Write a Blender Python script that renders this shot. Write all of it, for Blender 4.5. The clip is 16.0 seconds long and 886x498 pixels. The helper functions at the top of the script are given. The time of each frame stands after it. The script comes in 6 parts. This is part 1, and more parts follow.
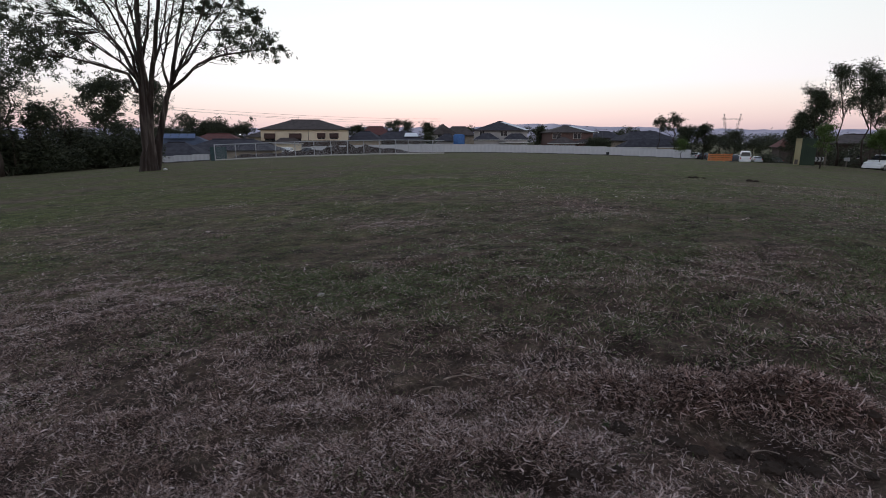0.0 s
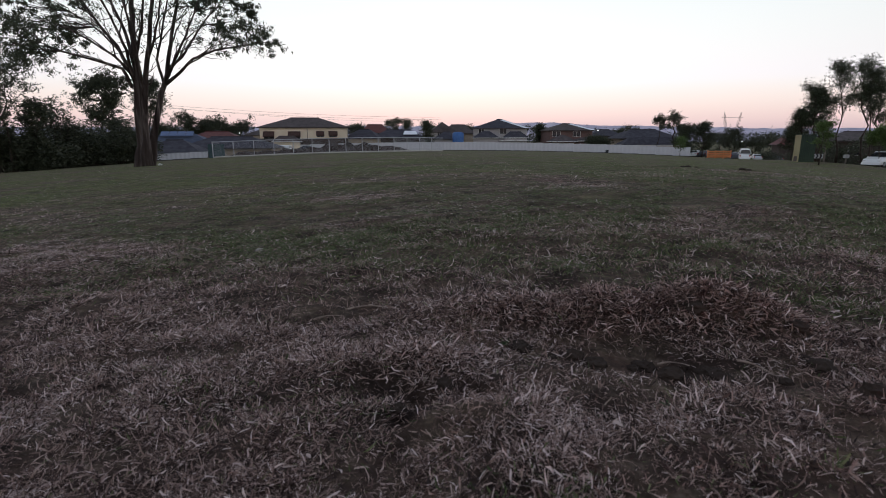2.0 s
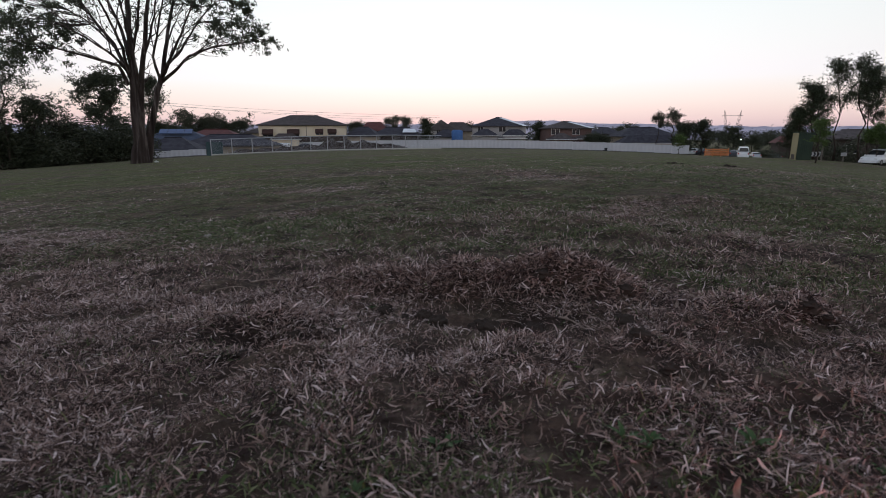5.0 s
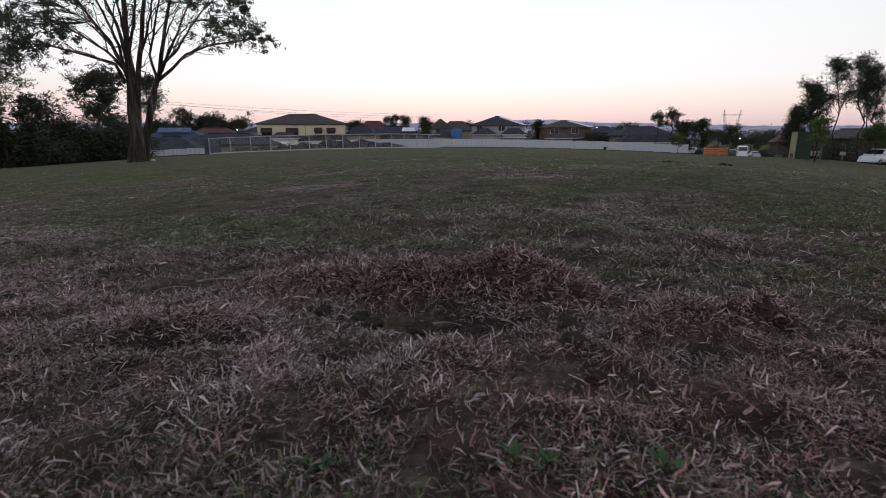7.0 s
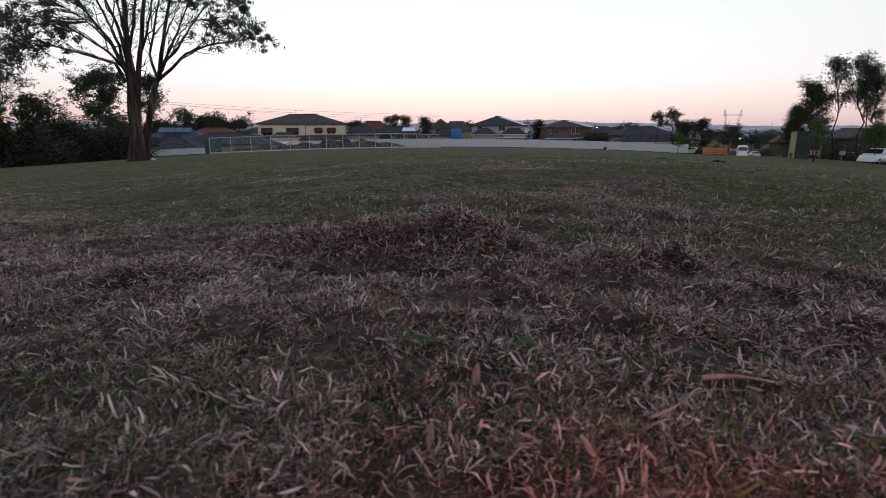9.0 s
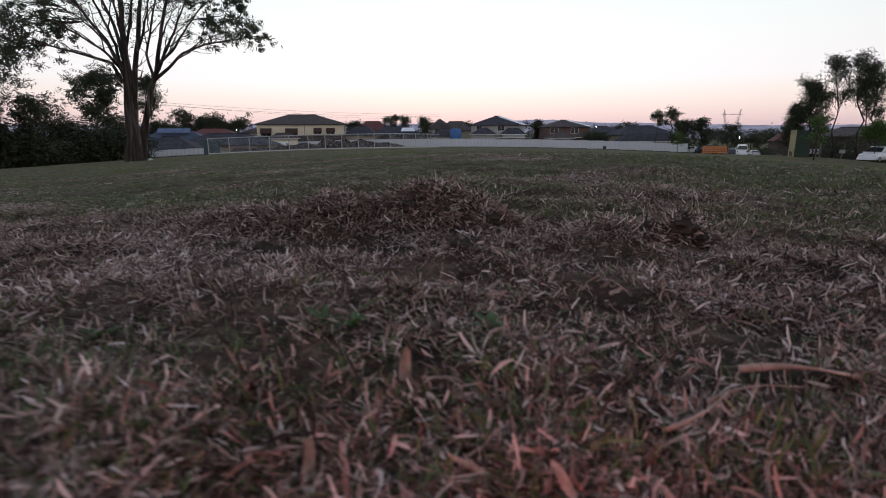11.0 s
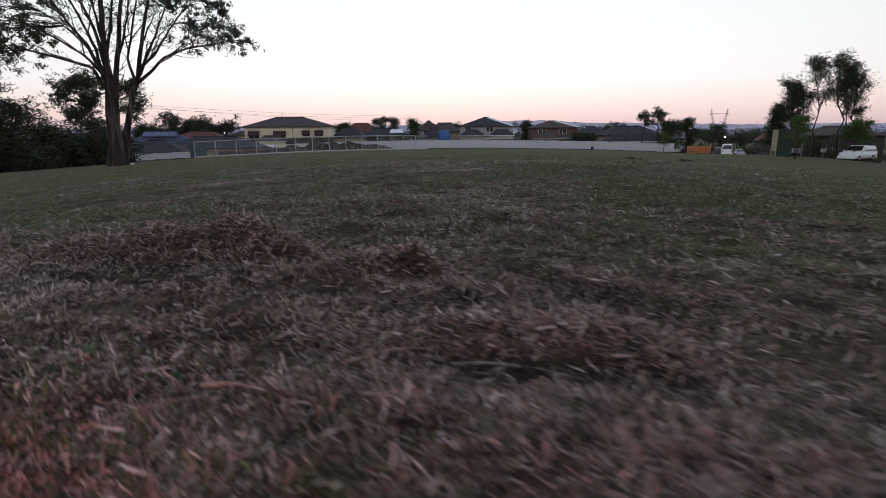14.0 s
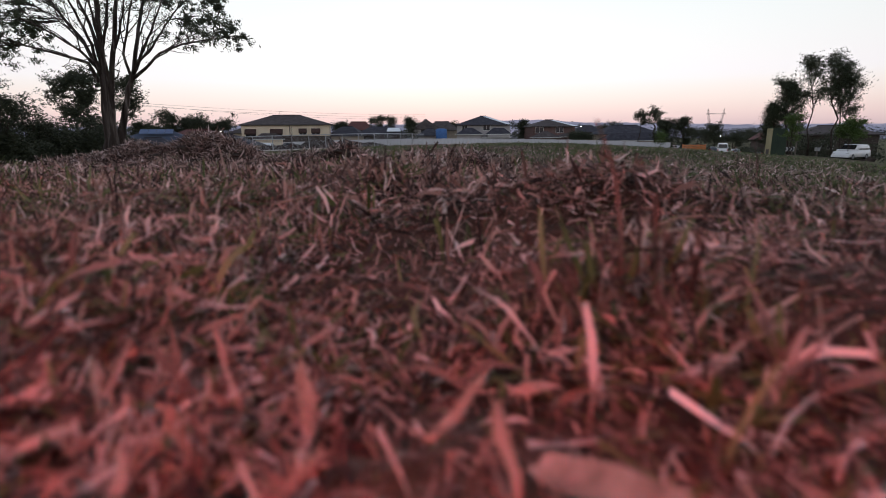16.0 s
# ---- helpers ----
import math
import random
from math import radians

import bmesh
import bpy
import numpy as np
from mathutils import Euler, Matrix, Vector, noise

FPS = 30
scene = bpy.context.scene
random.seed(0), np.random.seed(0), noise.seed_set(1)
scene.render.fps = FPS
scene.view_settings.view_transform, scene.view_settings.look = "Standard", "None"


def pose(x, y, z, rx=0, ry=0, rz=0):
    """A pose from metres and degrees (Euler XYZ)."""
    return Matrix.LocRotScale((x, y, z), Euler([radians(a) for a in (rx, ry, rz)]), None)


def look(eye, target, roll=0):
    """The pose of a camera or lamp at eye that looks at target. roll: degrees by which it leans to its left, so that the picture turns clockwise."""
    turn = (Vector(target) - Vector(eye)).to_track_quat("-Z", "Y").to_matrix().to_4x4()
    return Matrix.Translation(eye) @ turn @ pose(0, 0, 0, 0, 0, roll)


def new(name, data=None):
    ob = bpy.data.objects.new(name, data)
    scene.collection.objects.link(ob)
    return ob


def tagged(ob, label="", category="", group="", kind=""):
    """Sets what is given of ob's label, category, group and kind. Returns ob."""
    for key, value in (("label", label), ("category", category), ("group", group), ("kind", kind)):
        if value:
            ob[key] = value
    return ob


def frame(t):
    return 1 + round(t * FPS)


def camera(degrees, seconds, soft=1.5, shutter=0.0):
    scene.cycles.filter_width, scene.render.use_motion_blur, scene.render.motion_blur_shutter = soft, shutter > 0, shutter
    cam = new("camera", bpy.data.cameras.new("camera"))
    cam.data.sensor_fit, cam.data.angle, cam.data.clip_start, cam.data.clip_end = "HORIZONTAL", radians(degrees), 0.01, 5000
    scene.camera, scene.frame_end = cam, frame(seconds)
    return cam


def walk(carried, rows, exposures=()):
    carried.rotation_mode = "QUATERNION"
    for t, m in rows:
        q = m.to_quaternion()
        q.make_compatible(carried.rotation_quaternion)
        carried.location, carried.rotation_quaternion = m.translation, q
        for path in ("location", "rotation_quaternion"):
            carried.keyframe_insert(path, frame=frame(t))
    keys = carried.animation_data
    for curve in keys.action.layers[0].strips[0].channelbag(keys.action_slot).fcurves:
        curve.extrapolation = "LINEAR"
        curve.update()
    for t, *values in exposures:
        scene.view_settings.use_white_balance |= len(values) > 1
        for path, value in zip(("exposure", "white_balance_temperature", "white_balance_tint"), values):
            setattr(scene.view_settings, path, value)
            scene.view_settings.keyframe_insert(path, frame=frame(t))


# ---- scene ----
cam = camera(82.0, 16.0, soft=0.9, shutter=0.35)
cam.data.dof.use_dof = True
cam.data.dof.focus_distance = 4.0
cam.data.dof.aperture_fstop = 11.0
PATH = [
    (0, (-0.364, -0.104, 0.636), (-0.3581, 1.8485, 0.2055), -0.1),
    (0.5, (-0.272, -0.050, 0.569), (-0.2660, 1.9028, 0.1377), -0.13),
    (1, (-0.181, 0.004, 0.488), (-0.1753, 1.9576, 0.0580), -0.11),
    (1.5, (-0.099, -0.010, 0.442), (-0.0918, 1.9425, 0.0076), -0.01),
    (2, (-0.136, -0.029, 0.423), (-0.1310, 1.9236, -0.0118), -0.13),
    (2.5, (-0.102, -0.040, 0.417), (-0.0972, 1.9121, -0.0171), -0.12),
    (3, (-0.016, -0.076, 0.367), (-0.0104, 1.8755, -0.0698), -0.07),
    (3.5, (0.020, -0.115, 0.321), (0.0245, 1.8361, -0.1183), -0.15),
    (4, (0.058, -0.142, 0.353), (0.0631, 1.8088, -0.0880), -0.1),
    (6.5, (0.211, -0.115, 0.405), (0.2157, 1.8347, -0.0387), -0.08),
    (7, (0.235, -0.086, 0.379), (0.2415, 1.8634, -0.0667), -0.04),
    (7.5, (0.208, -0.053, 0.375), (0.2142, 1.8981, -0.0666), -0.21),
    (8, (0.237, -0.111, 0.371), (0.2411, 1.8389, -0.0729), -0.11),
    (8.5, (0.302, -0.202, 0.341), (0.3059, 1.7477, -0.1041), -0.03),
    (11, (0.389, -0.060, 0.244), (0.3937, 1.8897, -0.1997), -0.24),
    (11.5, (0.448, -0.012, 0.185), (0.4547, 1.9377, -0.2598), -0.02),
    (12, (0.439, 0.031, 0.156), (0.4458, 1.9813, -0.2879), -0.1),
    (12.5, (0.515, 0.052, 0.164), (0.5295, 2.0027, -0.2771), -0.3),
    (13, (0.583, -0.071, 0.221), (0.6161, 1.8786, -0.2233), -0.57),
    (13.5, (0.654, -0.125, 0.336), (0.6926, 1.8259, -0.1040), -0.54),
    (14, (0.784, -0.199, 0.322), (0.8218, 1.7518, -0.1182), -0.61),
    (14.5, (1.003, -0.393, 0.233), (1.0488, 1.5572, -0.2093), -0.59),
    (15, (0.921, -0.343, 0.197), (0.9684, 1.6073, -0.2442), -0.58),
    (15.5, (0.904, -0.365, 0.173), (0.9514, 1.5852, -0.2672), -0.6),
    (16, (0.919, -0.405, 0.149), (0.9670, 1.5450, -0.2937), -0.46),
]
walk(cam, [(t, look(eye, target, roll)) for t, eye, target, roll in PATH])

# ---- world: clear sky after sunset, brightest above the horizon ahead ----
world = bpy.data.worlds.new("world")
scene.world = world
world.use_nodes = True
wn, wl = world.node_tree.nodes, world.node_tree.links
wn.clear()
w_out = wn.new("ShaderNodeOutputWorld")
w_bg = wn.new("ShaderNodeBackground")
w_sky = wn.new("ShaderNodeTexSky")
w_sky.sky_type = "NISHITA"
w_sky.sun_disc = False
w_sky.sun_elevation = radians(1.5)
w_sky.sun_rotation = radians(0)
w_sky.air_density = 1.2
w_sky.dust_density = 2.0
w_tc = wn.new("ShaderNodeTexCoord")
w_sep = wn.new("ShaderNodeSeparateXYZ")
w_ramp = wn.new("ShaderNodeValToRGB")
w_el = w_ramp.color_ramp
w_el.interpolation = "B_SPLINE"
SKY = [(0.0, (0.60, 0.46, 0.52)), (0.025, (0.90, 0.67, 0.655)), (0.055, (1.0, 0.85, 0.79)),
       (0.09, (1.02, 0.98, 0.965)), (0.21, (0.95, 1.01, 1.24)), (0.42, (0.76, 0.86, 1.04)), (1.0, (0.33, 0.385, 0.53))]
w_el.elements[0].position, w_el.elements[0].color = SKY[0][0], (*SKY[0][1], 1)
w_el.elements[1].position, w_el.elements[1].color = SKY[-1][0], (*SKY[-1][1], 1)
for at_, col_ in SKY[1:-1]:
    w_el.elements.new(at_).color = (*col_, 1)
w_side = wn.new("ShaderNodeMapRange")      # dimmer away from the place of sunset
w_side.inputs["From Min"].default_value = 0.5
w_side.inputs["From Max"].default_value = 1.0
w_side.inputs["To Min"].default_value = 0.78
w_side.inputs["To Max"].default_value = 1.06
w_mul = wn.new("ShaderNodeMix")
w_mul.data_type, w_mul.blend_type = "RGBA", "MULTIPLY"
w_mul.inputs["Factor"].default_value = 1.0
w_add = wn.new("ShaderNodeMix")
w_add.data_type, w_add.blend_type = "RGBA", "ADD"
w_add.inputs["Factor"].default_value = 0.006
wl.new(w_tc.outputs["Generated"], w_sep.inputs[0])
wl.new(w_sep.outputs["Z"], w_ramp.inputs[0])
wl.new(w_sep.outputs["Y"], w_side.inputs["Value"])
wl.new(w_ramp.outputs["Color"], w_mul.inputs[6])
wl.new(w_side.outputs["Result"], w_mul.inputs[7])
wl.new(w_mul.outputs[2], w_add.inputs[6])
wl.new(w_sky.outputs["Color"], w_add.inputs[7])
wl.new(w_add.outputs[2], w_bg.inputs["Color"])
w_bg.inputs["Strength"].default_value = 1.0
wl.new(w_bg.outputs[0], w_out.inputs["Surface"])


# ---- small red lamps of the flying camera, close over the turf where it comes down ----
for at_, watts in (((0.85, -0.50, 0.24), 2.4), ((0.98, -0.50, 0.24), 1.0), ((0.46, -0.02, 0.155), 0.5)):
    red = bpy.data.lights.new("position_light", "POINT")
    red.energy, red.color, red.shadow_soft_size = watts, (1.0, 0.10, 0.075), 0.006
    new("position_light", red).location = at_


# ---- materials ----
def surface(name, stops, scale=4.0, stretch=None, rough=0.85, metal=0.0, bump=0.0, bump_scale=60.0, detail=6.0, by="noise", spec=0.3, translucent=0.0):
    """A node material: a ramp of base colours over noise, or over chance per island or object, with fine relief."""
    m = bpy.data.materials.new(name)
    m.use_nodes = True
    nt = m.node_tree
    b = nt.nodes["Principled BSDF"]
    b.inputs["Roughness"].default_value = rough
    b.inputs["Metallic"].default_value = metal
    b.inputs["Specular IOR Level"].default_value = spec
    tc = nt.nodes.new("ShaderNodeTexCoord")
    noise_ = nt.nodes.new("ShaderNodeTexNoise")
    noise_.inputs["Scale"].default_value = scale
    noise_.inputs["Detail"].default_value = detail
    if stretch:
        mp = nt.nodes.new("ShaderNodeMapping")
        mp.inputs["Scale"].default_value = stretch
        nt.links.new(tc.outputs["Object"], mp.inputs["Vector"])
        nt.links.new(mp.outputs[0], noise_.inputs["Vector"])
    else:
        nt.links.new(tc.outputs["Object"], noise_.inputs["Vector"])
    ramp = nt.nodes.new("ShaderNodeValToRGB")
    e = ramp.color_ramp
    n = len(stops)
    span = (0.0, 1.0) if by != "noise" else (0.3, 0.7)
    for i, c in enumerate(stops):
        p = span[0] + (span[1] - span[0]) * i / max(n - 1, 1)
        if i < 2:
            e.elements[i].position, e.elements[i].color = p, (*c, 1)
        else:
            e.elements.new(p).color = (*c, 1)
    if n == 1:
        e.elements[1].color = (*stops[0], 1)
    if by == "island":
        g = nt.nodes.new("ShaderNodeNewGeometry")
        nt.links.new(g.outputs["Random Per Island"], ramp.inputs[0])
    elif by == "object":
        g = nt.nodes.new("ShaderNodeObjectInfo")
        nt.links.new(g.outputs["Random"], ramp.inputs[0])
    else:
        nt.links.new(noise_.outputs[0], ramp.inputs[0])
    nt.links.new(ramp.outputs[0], b.inputs["Base Color"])
    if bump > 0:
        fine = nt.nodes.new("ShaderNodeTexNoise")
        fine.inputs["Scale"].default_value = bump_scale
        fine.inputs["Detail"].default_value = 8.0
        nt.links.new(tc.outputs["Object"], fine.inputs["Vector"])
        bp = nt.nodes.new("ShaderNodeBump")
        bp.inputs["Strength"].default_value = bump
        bp.inputs["Distance"].default_value = 0.5 / bump_scale
        nt.links.new(fine.outputs[0], bp.inputs["Height"])
        nt.links.new(bp.outputs[0], b.inputs["Normal"])
    if translucent > 0:
        tr = nt.nodes.new("ShaderNodeBsdfTranslucent")
        mix = nt.nodes.new("ShaderNodeMixShader")
        mix.inputs[0].default_value = translucent
        nt.links.new(ramp.outputs[0], tr.inputs["Color"])
        nt.links.new(b.outputs[0], mix.inputs[1])
        nt.links.new(tr.outputs[0], mix.inputs[2])
        nt.links.new(mix.outputs[0], nt.nodes["Material Output"].inputs["Surface"])
    return m


def glow(name, col, strength):
    m = bpy.data.materials.new(name)
    m.use_nodes = True
    b = m.node_tree.nodes["Principled BSDF"]
    b.inputs["Base Color"].default_value = (*col, 1)
    b.inputs["Emission Color"].default_value = (*col, 1)
    b.inputs["Emission Strength"].default_value = strength
    return m


def ground_material():
    """Poor park turf: dark soil, straw thatch near the hilltop, greener further out, in patches at several scales."""
    m = bpy.data.materials.new("turf")
    m.use_nodes = True
    nt = m.node_tree
    b = nt.nodes["Principled BSDF"]
    b.inputs["Roughness"].default_value = 0.95
    b.inputs["Specular IOR Level"].default_value = 0.1
    tc = nt.nodes.new("ShaderNodeTexCoord")

    def noise_at(scale, detail=6.0, stretch=None):
        t = nt.nodes.new("ShaderNodeTexNoise")
        t.inputs["Scale"].default_value = scale
        t.inputs["Detail"].default_value = detail
        t.inputs["Roughness"].default_value = 0.62
        if stretch:
            mp = nt.nodes.new("ShaderNodeMapping")
            mp.inputs["Scale"].default_value = stretch
            nt.links.new(tc.outputs["Object"], mp.inputs["Vector"])
            nt.links.new(mp.outputs[0], t.inputs["Vector"])
        else:
            nt.links.new(tc.outputs["Object"], t.inputs["Vector"])
        return t

    def ramp_of(src, stops):
        r = nt.nodes.new("ShaderNodeValToRGB")
        for i, (p, c) in enumerate(stops):
            if i < 2:
                r.color_ramp.elements[i].position, r.color_ramp.elements[i].color = p, (*c, 1)
            else:
                r.color_ramp.elements.new(p).color = (*c, 1)
        nt.links.new(src.outputs[0], r.inputs[0])
        return r

    green = ramp_of(noise_at(38.0), [(0.3, (0.031, 0.044, 0.015)), (0.5, (0.079, 0.092, 0.031)), (0.7, (0.160, 0.158, 0.066))])
    straw = ramp_of(noise_at(70.0), [(0.3, (0.040, 0.028, 0.023)), (0.52, (0.118, 0.083, 0.068)), (0.72, (0.28, 0.21, 0.175))])
    soil = ramp_of(noise_at(45.0), [(0.3, (0.024, 0.015, 0.012)), (0.7, (0.072, 0.046, 0.037))])
    patch = noise_at(0.55, 9.0, (0.8, 1.15, 1))
    patch_r = ramp_of(patch, [(0.42, (0, 0, 0)), (0.60, (1, 1, 1))])
    fleck = ramp_of(noise_at(9.0), [(0.36, (0, 0, 0)), (0.54, (1, 1, 1))])
    sep = nt.nodes.new("ShaderNodeVectorMath")
    sep.operation = "LENGTH"
    nt.links.new(tc.outputs["Object"], sep.inputs[0])
    near = nt.nodes.new("ShaderNodeMapRange")
    near.inputs["From Min"].default_value, near.inputs["From Max"].default_value = 1.3, 7.0
    near.inputs["To Min"].default_value, near.inputs["To Max"].default_value = 0.95, -0.06
    nt.links.new(sep.outputs["Value"], near.inputs["Value"])
    total = nt.nodes.new("ShaderNodeMath")
    total.operation = "ADD"
    total.use_clamp = True
    nt.links.new(patch_r.outputs[0], total.inputs[0])
    nt.links.new(near.outputs[0], total.inputs[1])
    weigh = nt.nodes.new("ShaderNodeMath")
    weigh.operation = "MULTIPLY"
    weigh.inputs[1].default_value = 0.85
    nt.links.new(total.outputs[0], weigh.inputs[0])
    mix1 = nt.nodes.new("ShaderNodeMix")
    mix1.data_type = "RGBA"
    nt.links.new(weigh.outputs[0], mix1.inputs["Factor"])
    nt.links.new(green.outputs[0], mix1.inputs[6])
    nt.links.new(straw.outputs[0], mix1.inputs[7])
    bare = nt.nodes.new("ShaderNodeMath")
    bare.operation = "MULTIPLY"
    near2 = nt.nodes.new("ShaderNodeMapRange")
    near2.inputs["From Min"].default_value, near2.inputs["From Max"].default_value = 1.0, 5.0
    near2.inputs["To Min"].default_value, near2.inputs["To Max"].default_value = 0.85, 0.12
    nt.links.new(sep.outputs["Value"], near2.inputs["Value"])
    nt.links.new(fleck.outputs[0], bare.inputs[0])
    nt.links.new(near2.outputs[0], bare.inputs[1])
    mix2 = nt.nodes.new("ShaderNodeMix")
    mix2.data_type = "RGBA"
    nt.links.new(bare.outputs[0], mix2.inputs["Factor"])
    nt.links.new(mix1.outputs[2], mix2.inputs[6])
    nt.links.new(soil.outputs[0], mix2.inputs[7])
    mottle = ramp_of(noise_at(5.5, 8.0, (0.9, 1.3, 1)), [(0.36, (0.42, 0.42, 0.42)), (0.5, (0.95, 0.95, 0.95)), (0.66, (1.5, 1.45, 1.4))])
    mix3 = nt.nodes.new("ShaderNodeMix")
    mix3.data_type, mix3.blend_type = "RGBA", "MULTIPLY"
    mix3.inputs["Factor"].default_value = 1.0
    nt.links.new(mix2.outputs[2], mix3.inputs[6])
    nt.links.new(mottle.outputs[0], mix3.inputs[7])
    nt.links.new(mix3.outputs[2], b.inputs["Base Color"])
    bp = nt.nodes.new("ShaderNodeBump")
    bp.inputs["Strength"].default_value = 0.9
    bp.inputs["Distance"].default_value = 0.02
    nt.links.new(noise_at(55.0, 8.0).outputs[0], bp.inputs["Height"])
    nt.links.new(bp.outputs[0], b.inputs["Normal"])
    return m


TURF = ground_material()
STRAW = surface("straw", [(0.125, 0.079, 0.067), (0.325, 0.226, 0.198), (0.54, 0.42, 0.385), (0.80, 0.67, 0.63)], by="island", rough=0.7, translucent=0.25)
DEAD = surface("dead_grass", [(0.025, 0.015, 0.014), (0.058, 0.035, 0.031), (0.138, 0.087, 0.074), (0.29, 0.195, 0.163), (0.49, 0.365, 0.315)], by="island", rough=0.8, translucent=0.25)
GREEN = surface("green_grass", [(0.041, 0.058, 0.019), (0.075, 0.102, 0.035), (0.122, 0.152, 0.058), (0.21, 0.215, 0.108)], by="island", rough=0.6, translucent=0.35)
SOIL = surface("soil", [(0.022, 0.016, 0.013), (0.055, 0.04, 0.032)], scale=9, rough=0.95, bump=0.8, bump_scale=40, spec=0.1)
BARK = surface("gum_bark", stretch=(2.6, 2.6, 0.16), stops=[(0.016, 0.011, 0.010), (0.034, 0.024, 0.021), (0.046, 0.034, 0.030), (0.10, 0.08, 0.072), (0.26, 0.225, 0.205)], scale=1.5, rough=0.9, bump=0.6, bump_scale=9, spec=0.15)
BARK_DARK = surface("dark_bark", [(0.03, 0.024, 0.02), (0.08, 0.062, 0.052)], scale=2.0, rough=0.95, bump=0.5, bump_scale=10, spec=0.1)
LEAF = surface("gum_leaves", [(0.022, 0.028, 0.014), (0.038, 0.048, 0.024), (0.06, 0.07, 0.036)], by="island", rough=0.6, translucent=0.12)
LEAF_DARK = surface("dark_leaves", [(0.022, 0.028, 0.016), (0.046, 0.054, 0.030), (0.072, 0.076, 0.044)], by="island", rough=0.6, translucent=0.15)
LEAF_FRESH = surface("fresh_leaves", [(0.05, 0.085, 0.02), (0.08, 0.13, 0.03), (0.11, 0.16, 0.045)], by="island", rough=0.55, translucent=0.3)
CREAM = surface("cream_cladding", [(0.74, 0.62, 0.47), (0.80, 0.68, 0.52)], scale=0.7, rough=0.8)
RENDERED = surface("beige_render", [(0.38, 0.35, 0.345), (0.45, 0.415, 0.41)], scale=0.6, rough=0.85)
BRICK_ORANGE = surface("orange_brick", [(0.125, 0.076, 0.068), (0.175, 0.108, 0.096)], scale=3.0, rough=0.9, bump=0.3, bump_scale=8)
BRICK_PALE = surface("pale_brick", [(0.32, 0.26, 0.2), (0.4, 0.33, 0.26)], scale=2.0, rough=0.9)
BRICK_DARK = surface("dark_brick", [(0.055, 0.042, 0.038), (0.085, 0.064, 0.056)], scale=3.0, rough=0.9)
TILE_GREY = surface("grey_roof_tile", [(0.036, 0.035, 0.044), (0.066, 0.064, 0.076)], scale=1.2, rough=0.9, bump=0.4, bump_scale=5, spec=0.1)
TILE_BROWN = surface("brown_roof_tile", [(0.06, 0.05, 0.05), (0.10, 0.085, 0.082)], scale=1.2, rough=0.9, bump=0.4, bump_scale=5, spec=0.1)
TILE_RED = surface("red_roof_tile", [(0.075, 0.026, 0.025), (0.125, 0.042, 0.037)], scale=1.4, rough=0.8, bump=0.4, bump_scale=5)
TILE_BLUE = surface("blue_steel_roof", [(0.04, 0.05, 0.08), (0.065, 0.08, 0.115)], scale=0.8, rough=0.8, spec=0.15)
TRIM = surface("white_trim", [(0.62, 0.60, 0.57), (0.72, 0.70, 0.67)], scale=2.0, rough=0.6)
GUTTER = surface("dark_gutter", [(0.05, 0.04, 0.038), (0.08, 0.065, 0.06)], scale=3.0, rough=0.6)
AWNING = surface("brown_canvas", [(0.045, 0.025, 0.022), (0.07, 0.04, 0.034)], scale=3.0, rough=0.9)
GLASS = surface("window_glass", [(0.02, 0.022, 0.026), (0.035, 0.036, 0.04)], scale=1.0, rough=0.08, spec=0.6)
PANEL_SUN = surface("solar_panel", [(0.05, 0.08, 0.17), (0.07, 0.11, 0.21)], scale=1.0, rough=0.45, spec=0.4)
PANEL_AND_GLINT = surface("pale_panel_and_glint", [(0.62, 0.66, 0.70), (0.72, 0.75, 0.78)], scale=1.0, rough=0.4)
COLORBOND = surface("grey_steel_sheet", [(0.52, 0.51, 0.545), (0.60, 0.59, 0.625)], scale=0.4, rough=0.6, spec=0.35)
CAP = surface("fence_cap", [(0.60, 0.59, 0.62), (0.68, 0.67, 0.70)], scale=1.0, rough=0.55)
GALV = surface("galvanised_pipe", [(0.38, 0.38, 0.40), (0.48, 0.48, 0.50)], scale=8.0, rough=0.5, metal=0.2)
PLANK_PALE = surface("pale_plank", [(0.40, 0.37, 0.34), (0.5, 0.47, 0.43)], scale=3.0, rough=0.8)
DIRT = surface("dirt_heap", [(0.022, 0.016, 0.014), (0.038, 0.028, 0.025), (0.06, 0.046, 0.04)], scale=1.6, rough=1.0, bump=0.3, bump_scale=3, spec=0.05)
TARP = surface("blue_tarp", [(0.035, 0.10, 0.27), (0.06, 0.15, 0.36)], scale=2.0, rough=0.5, bump=0.4, bump_scale=4)
SHED_TAN = surface("tan_sheet", [(0.27, 0.23, 0.13), (0.33, 0.285, 0.17)], scale=1.0, rough=0.7)
SHED_GREEN = surface("green_sheet", [(0.022, 0.04, 0.026), (0.034, 0.055, 0.036)], scale=1.0, rough=0.6)
CAR_WHITE = surface("white_car_paint", [(0.72, 0.73, 0.75), (0.76, 0.77, 0.79)], scale=1.0, rough=0.2, spec=0.5)
CAR_SILVER = surface("silver_car_paint", [(0.35, 0.36, 0.38), (0.4, 0.41, 0.43)], scale=1.0, rough=0.25, metal=0.5)
CAR_DARK = surface("dark_car_paint", [(0.03, 0.032, 0.04), (0.045, 0.047, 0.055)], scale=1.0, rough=0.25)
RUBBER = surface("tyre_rubber", [(0.018, 0.018, 0.018), (0.03, 0.03, 0.03)], scale=10, rough=0.9)
LAMP_RED = surface("red_lens", [(0.35, 0.02, 0.02), (0.4, 0.03, 0.025)], scale=5, rough=0.25)
